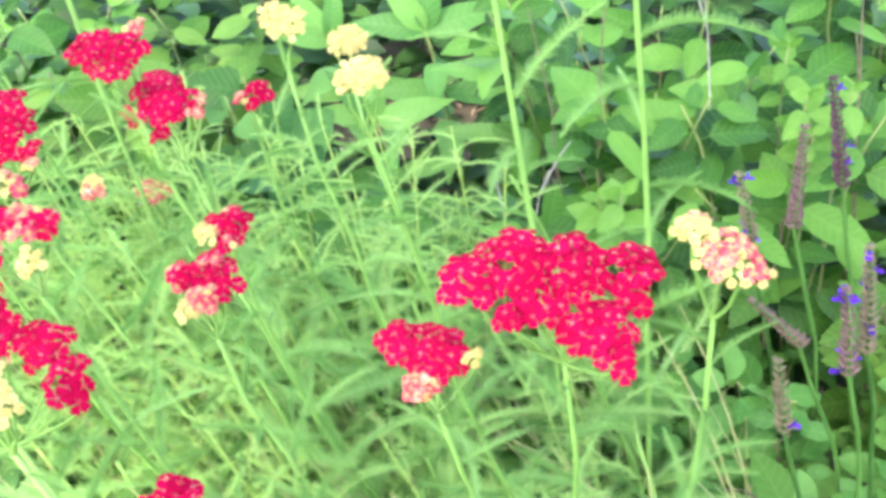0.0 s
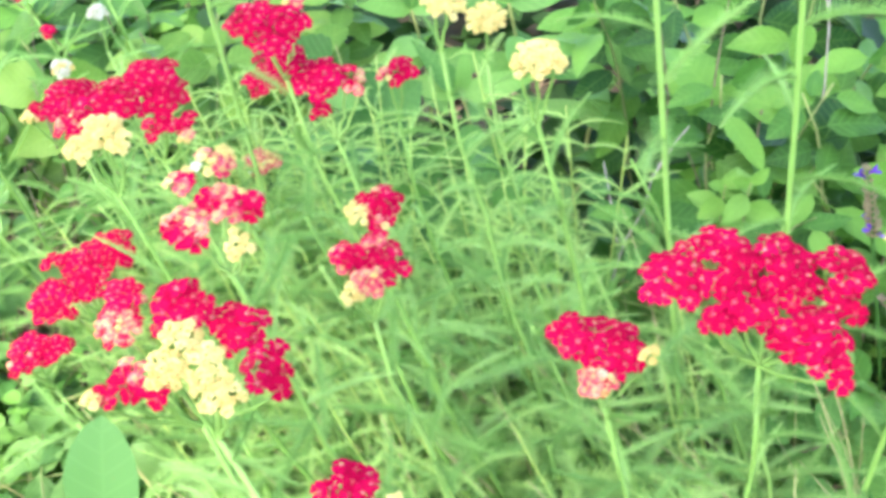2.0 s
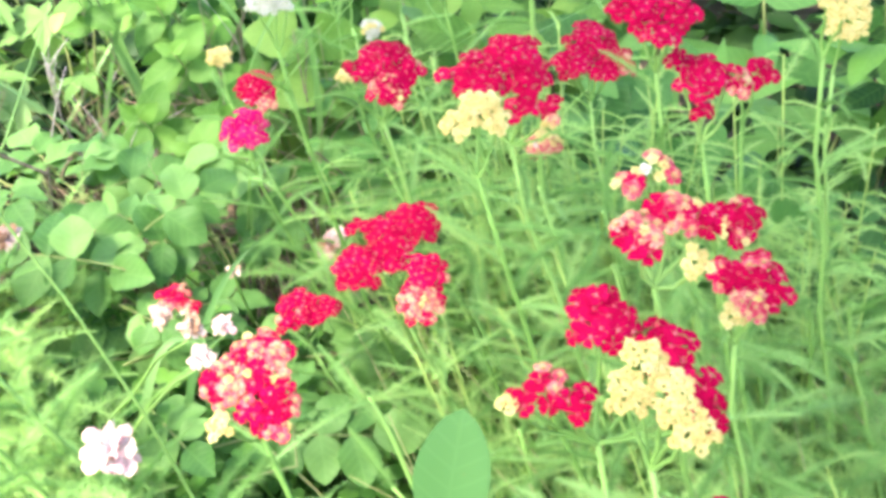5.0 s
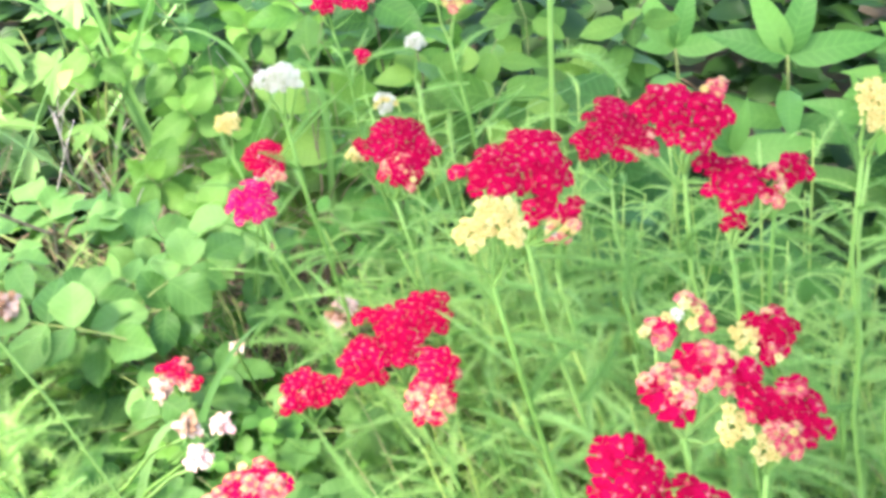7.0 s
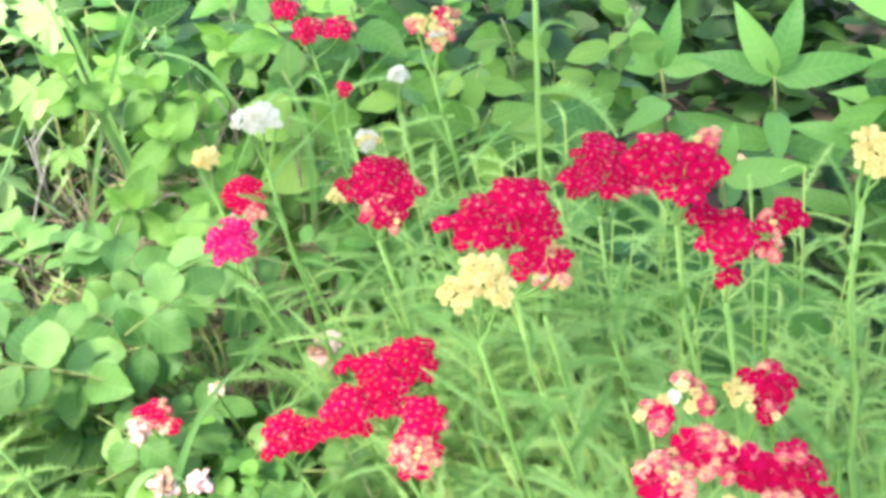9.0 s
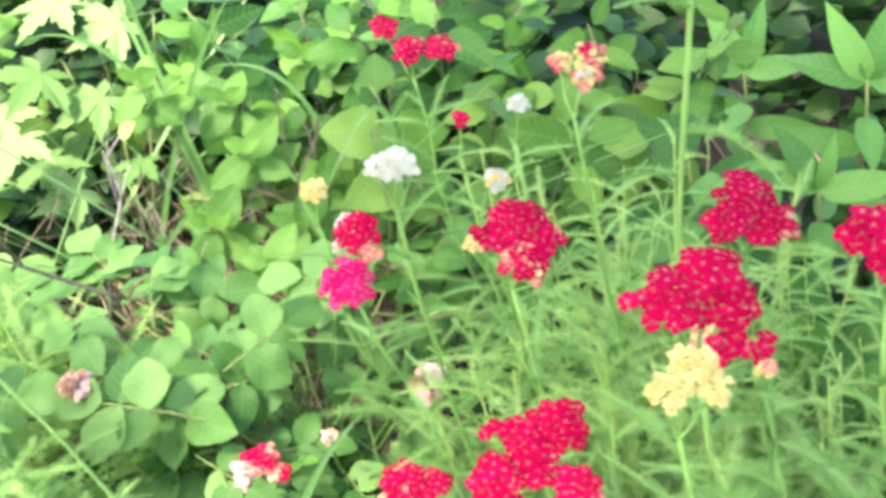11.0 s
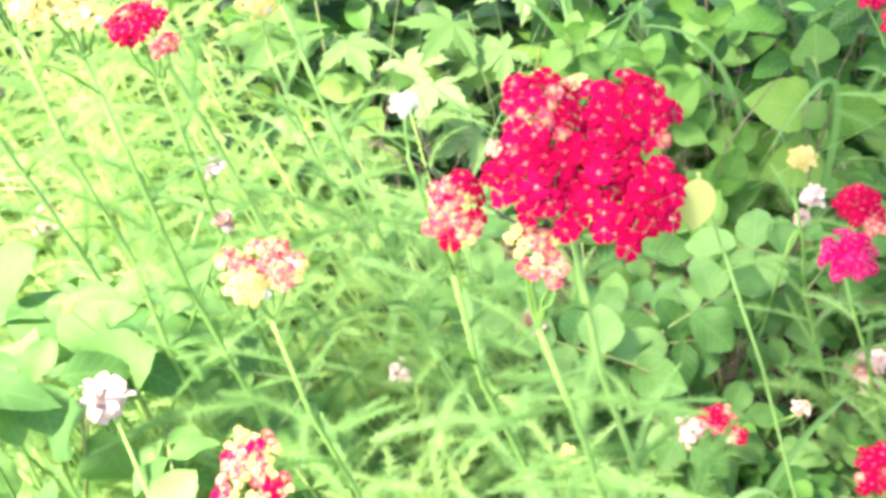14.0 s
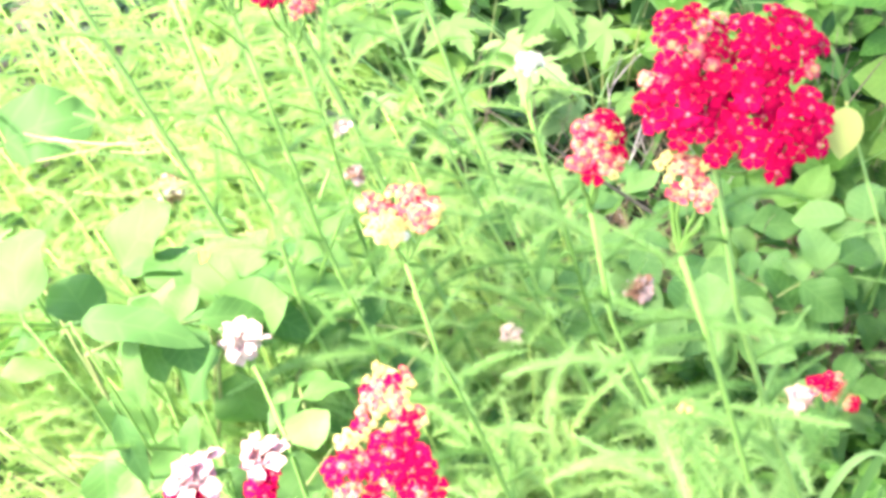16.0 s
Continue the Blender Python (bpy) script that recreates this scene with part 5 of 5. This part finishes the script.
for i, tip in enumerate(((0.076, 0.581, 0.316), (0.089, 0.57, 0.324), (0.229, 0.648, 0.347), (0.253, 0.632, 0.357), (0.235, 0.646, 0.32), (0.236, 0.719, 0.359))):
    sprig(tip, 300 + i)
for i, tip in enumerate(((-0.623, 0.772, 0.245), (-0.62, 0.847, 0.28), (-0.557, 0.802, 0.238), (-0.657, 0.901, 0.304), (-0.556, 0.859, 0.249), (-0.713, 0.848, 0.339), (-0.562, 0.743, 0.232),
                         (-0.745, 0.981, 0.288), (-0.681, 0.925, 0.194), (-0.665, 0.967, 0.176), (-0.705, 0.91, 0.177), (-0.69, 1.022, 0.221), (-0.64, 1.096, 0.253), (-0.6, 1.0, 0.2), (-0.63, 1.02, 0.3))):
    sprig(tip, 320 + i, 1.75)

# ---- single broad leaves, twigs ----


def broad_leaf(place, aim, up, length, width, label, material, kind="ovate"):
    base = Vector((place[0] + 0.09, place[1] + 0.07, -0.005))
    plant = thing("broad_leaf", base, label, "leaf")
    q = Vector(place) - base
    bm = bmesh.new()
    tube(bm, bend(Vector((0, 0, 0)), q, Vector((0.02, 0.02, 0)), 7), 0.0012, 0.0005, 6)
    part("stalk", mesh_of("stalk", bm, M_STEM), plant)
    bm = bmesh.new()
    blade(bm, length, width, kind, fold=0.25, droop=0.25, stalk=0.05, rows=14, seed=9)
    part("blade", mesh_of("blade", bm, material), plant, stand(q, Vector(aim), Vector(up)))


broad_leaf((-0.232, 0.29, 0.322), (0.12, 0.12, 1.0), (0.1, -1.0, 0.3), 0.056, 0.03, "smooth broad green leaf standing upright among the yarrow", M_PLAIN, "round")
broad_leaf((-0.454, 0.302, 0.531), (0.1, -0.3, -1.0), (0.085, -0.216, 0.15), 0.0165, 0.0115, "smooth pale yellow leaf behind a crimson yarrow head", M_YELLOWED)
broad_leaf((-0.672, 0.746, 0.335), (0.5, -0.3, 0.5), (0, -1, 0.5), 0.03, 0.014, "withered pale yellow leaf", M_YELLOWED)


broad_leaf((-0.782, 0.325, 0.37), (0.6, -0.3, 0.4), (0.2, -1, 0.6), 0.016, 0.01, "small orange-yellow fallen leaf caught in the yarrow", M_YELLOW)


broad_leaf((0.182, 0.475, 0.13), (-0.014, 0.027, 0.028), (0.1, -0.8, 0.6), 0.044, 0.026, "smooth yellowish-green oval leaf under the salvia", M_SPRIG, "oval")


def twig(a, b, bow, radius, seed, material=M_TWIG, label="bare brown twig among the leaves"):
    r, o = random.Random(seed), Vector(a)
    pts = bend(Vector((0, 0, 0)), Vector(b) - o, Vector(bow), 9, 0.004, r)
    bm = bmesh.new()
    tube(bm, pts, radius, radius * 0.15, 6)
    for k in range(3):
        q, d = along(pts, r.uniform(0.3, 0.9))
        tube(bm, bend(q, q + (d + Vector((r.uniform(-1, 1), r.uniform(-1, 1), r.uniform(-0.3, 0.8)))) * r.uniform(0.02, 0.05), Vector((0, 0, 0.003)), 4), radius * 0.5, radius * 0.25, 5)
    ob = new("twig", mesh_of("twig", bm, material))
    ob.location = o
    tagged(ob, label, "twig", "twigs")


for i, (a, b, bow, k, mt) in enumerate((((-0.51, 0.92, 0.0), (-0.73, 0.535, 0.38), (0, 0, -0.005), 0.0036, M_TWIG), ((-0.52, 0.72, 0.0), (-0.6, 0.6, 0.24), (0.02, 0, 0.02), 0.0018, M_CANE), ((0.05, 0.78, 0.0), (0.04, 0.68, 0.42), (0.02, 0, 0), 0.002, M_TWIG),
                                        ((0.12, 0.78, 0.0), (0.1, 0.7, 0.44), (-0.01, 0, 0), 0.0022, M_TWIG), ((0.2, 0.8, 0.0), (0.17, 0.74, 0.46), (0.01, 0, 0), 0.0018, M_GREY), ((-0.02, 0.7, 0.0), (0.05, 0.66, 0.3), (0.0, 0, 0.02), 0.002, M_GREY),
                                        ((0.3, 0.74, 0.0), (0.27, 0.68, 0.44), (0.01, 0, 0), 0.002, M_TWIG), ((-0.6, 0.84, 0.0), (-0.56, 0.8, 0.36), (0.02, 0, 0), 0.0018, M_TWIG), ((-0.5, 0.86, 0.0), (-0.47, 0.84, 0.38), (-0.01, 0, 0), 0.0018, M_TWIG), ((-0.7, 0.74, 0.0), (-0.55, 0.66, 0.16), (0, 0, 0.03), 0.0022, M_TWIG))):
    twig(a, b, bow, k, 100 + i, mt)

for i in range(24):
    x, y = rng.uniform(-0.84, -0.46), rng.uniform(0.76, 0.98)
    twig((x, y, 0.0), (x + rng.uniform(-0.12, 0.12), y + rng.uniform(-0.1, 0.02), rng.uniform(0.22, 0.36)), (rng.uniform(-0.03, 0.03), 0, 0.02), rng.uniform(0.001, 0.0021), 140 + i, rng.choice((M_TWIG, M_GREY, M_TWIG)), "thin dry bare twig in the gap")


def long_grass(foot, knee, tip, seed):
    """One long arching grass blade that bends over at its knee."""
    a, k, e = Vector(foot), Vector(knee), Vector(tip)
    bm, rows = bmesh.new(), []
    for i in range(17):
        s = i / 16
        q = a * (1 - s) ** 2 + k * (2 * s * (1 - s)) + e * s * s - a
        d = ((k - a) * (1 - s) + (e - k) * s).normalized()
        side = d.cross(Vector((0.2, -1, 0.4))).normalized() * (0.0029 * (1 - s ** 3) + 0.0003)
        dip = d.cross(side).normalized() * 0.0007
        rows.append([bm.verts.new(q - side), bm.verts.new(q + dip), bm.verts.new(q + side)])
    for p, n in zip(rows, rows[1:]):
        for j in range(2):
            bm.faces.new((p[j], p[j + 1], n[j + 1], n[j]))
    ob = new("long_grass", mesh_of("long_grass", bm, M_GRASS))
    ob.location = a
    tagged(ob, "long thin pale green arching grass blade", "grass", "long grass blades")


for i, (foot, knee, tip) in enumerate((((-0.62, 0.88, -0.01), (-0.71, 0.9, 0.25), (-0.78, 0.92, 0.45)), ((-0.545, 0.93, -0.01), (-0.537, 0.93, 0.365), (-0.68, 0.93, 0.32)), ((-0.62, 0.86, -0.01), (-0.715, 0.935, 0.385), (-0.83, 0.87, 0.36)),
                                       ((-0.64, 0.92, -0.01), (-0.74, 0.93, 0.3), (-0.78, 0.92, 0.5)), ((-0.74, 0.8, -0.01), (-0.72, 0.8, 0.24), (-0.62, 0.84, 0.24)), ((-0.8, 0.92, -0.01), (-0.72, 0.9, 0.3), (-0.62, 0.88, 0.42)), ((-0.5, 0.86, -0.01), (-0.44, 0.84, 0.5), (-0.52, 0.78, 0.28)),
                                       ((-0.47, 0.45, -0.01), (-0.455, 0.475, 0.27), (-0.405, 0.53, 0.29)), ((-0.49, 0.42, -0.01), (-0.465, 0.46, 0.33), (-0.425, 0.48, 0.225)))):
    long_grass(foot, knee, tip, i)
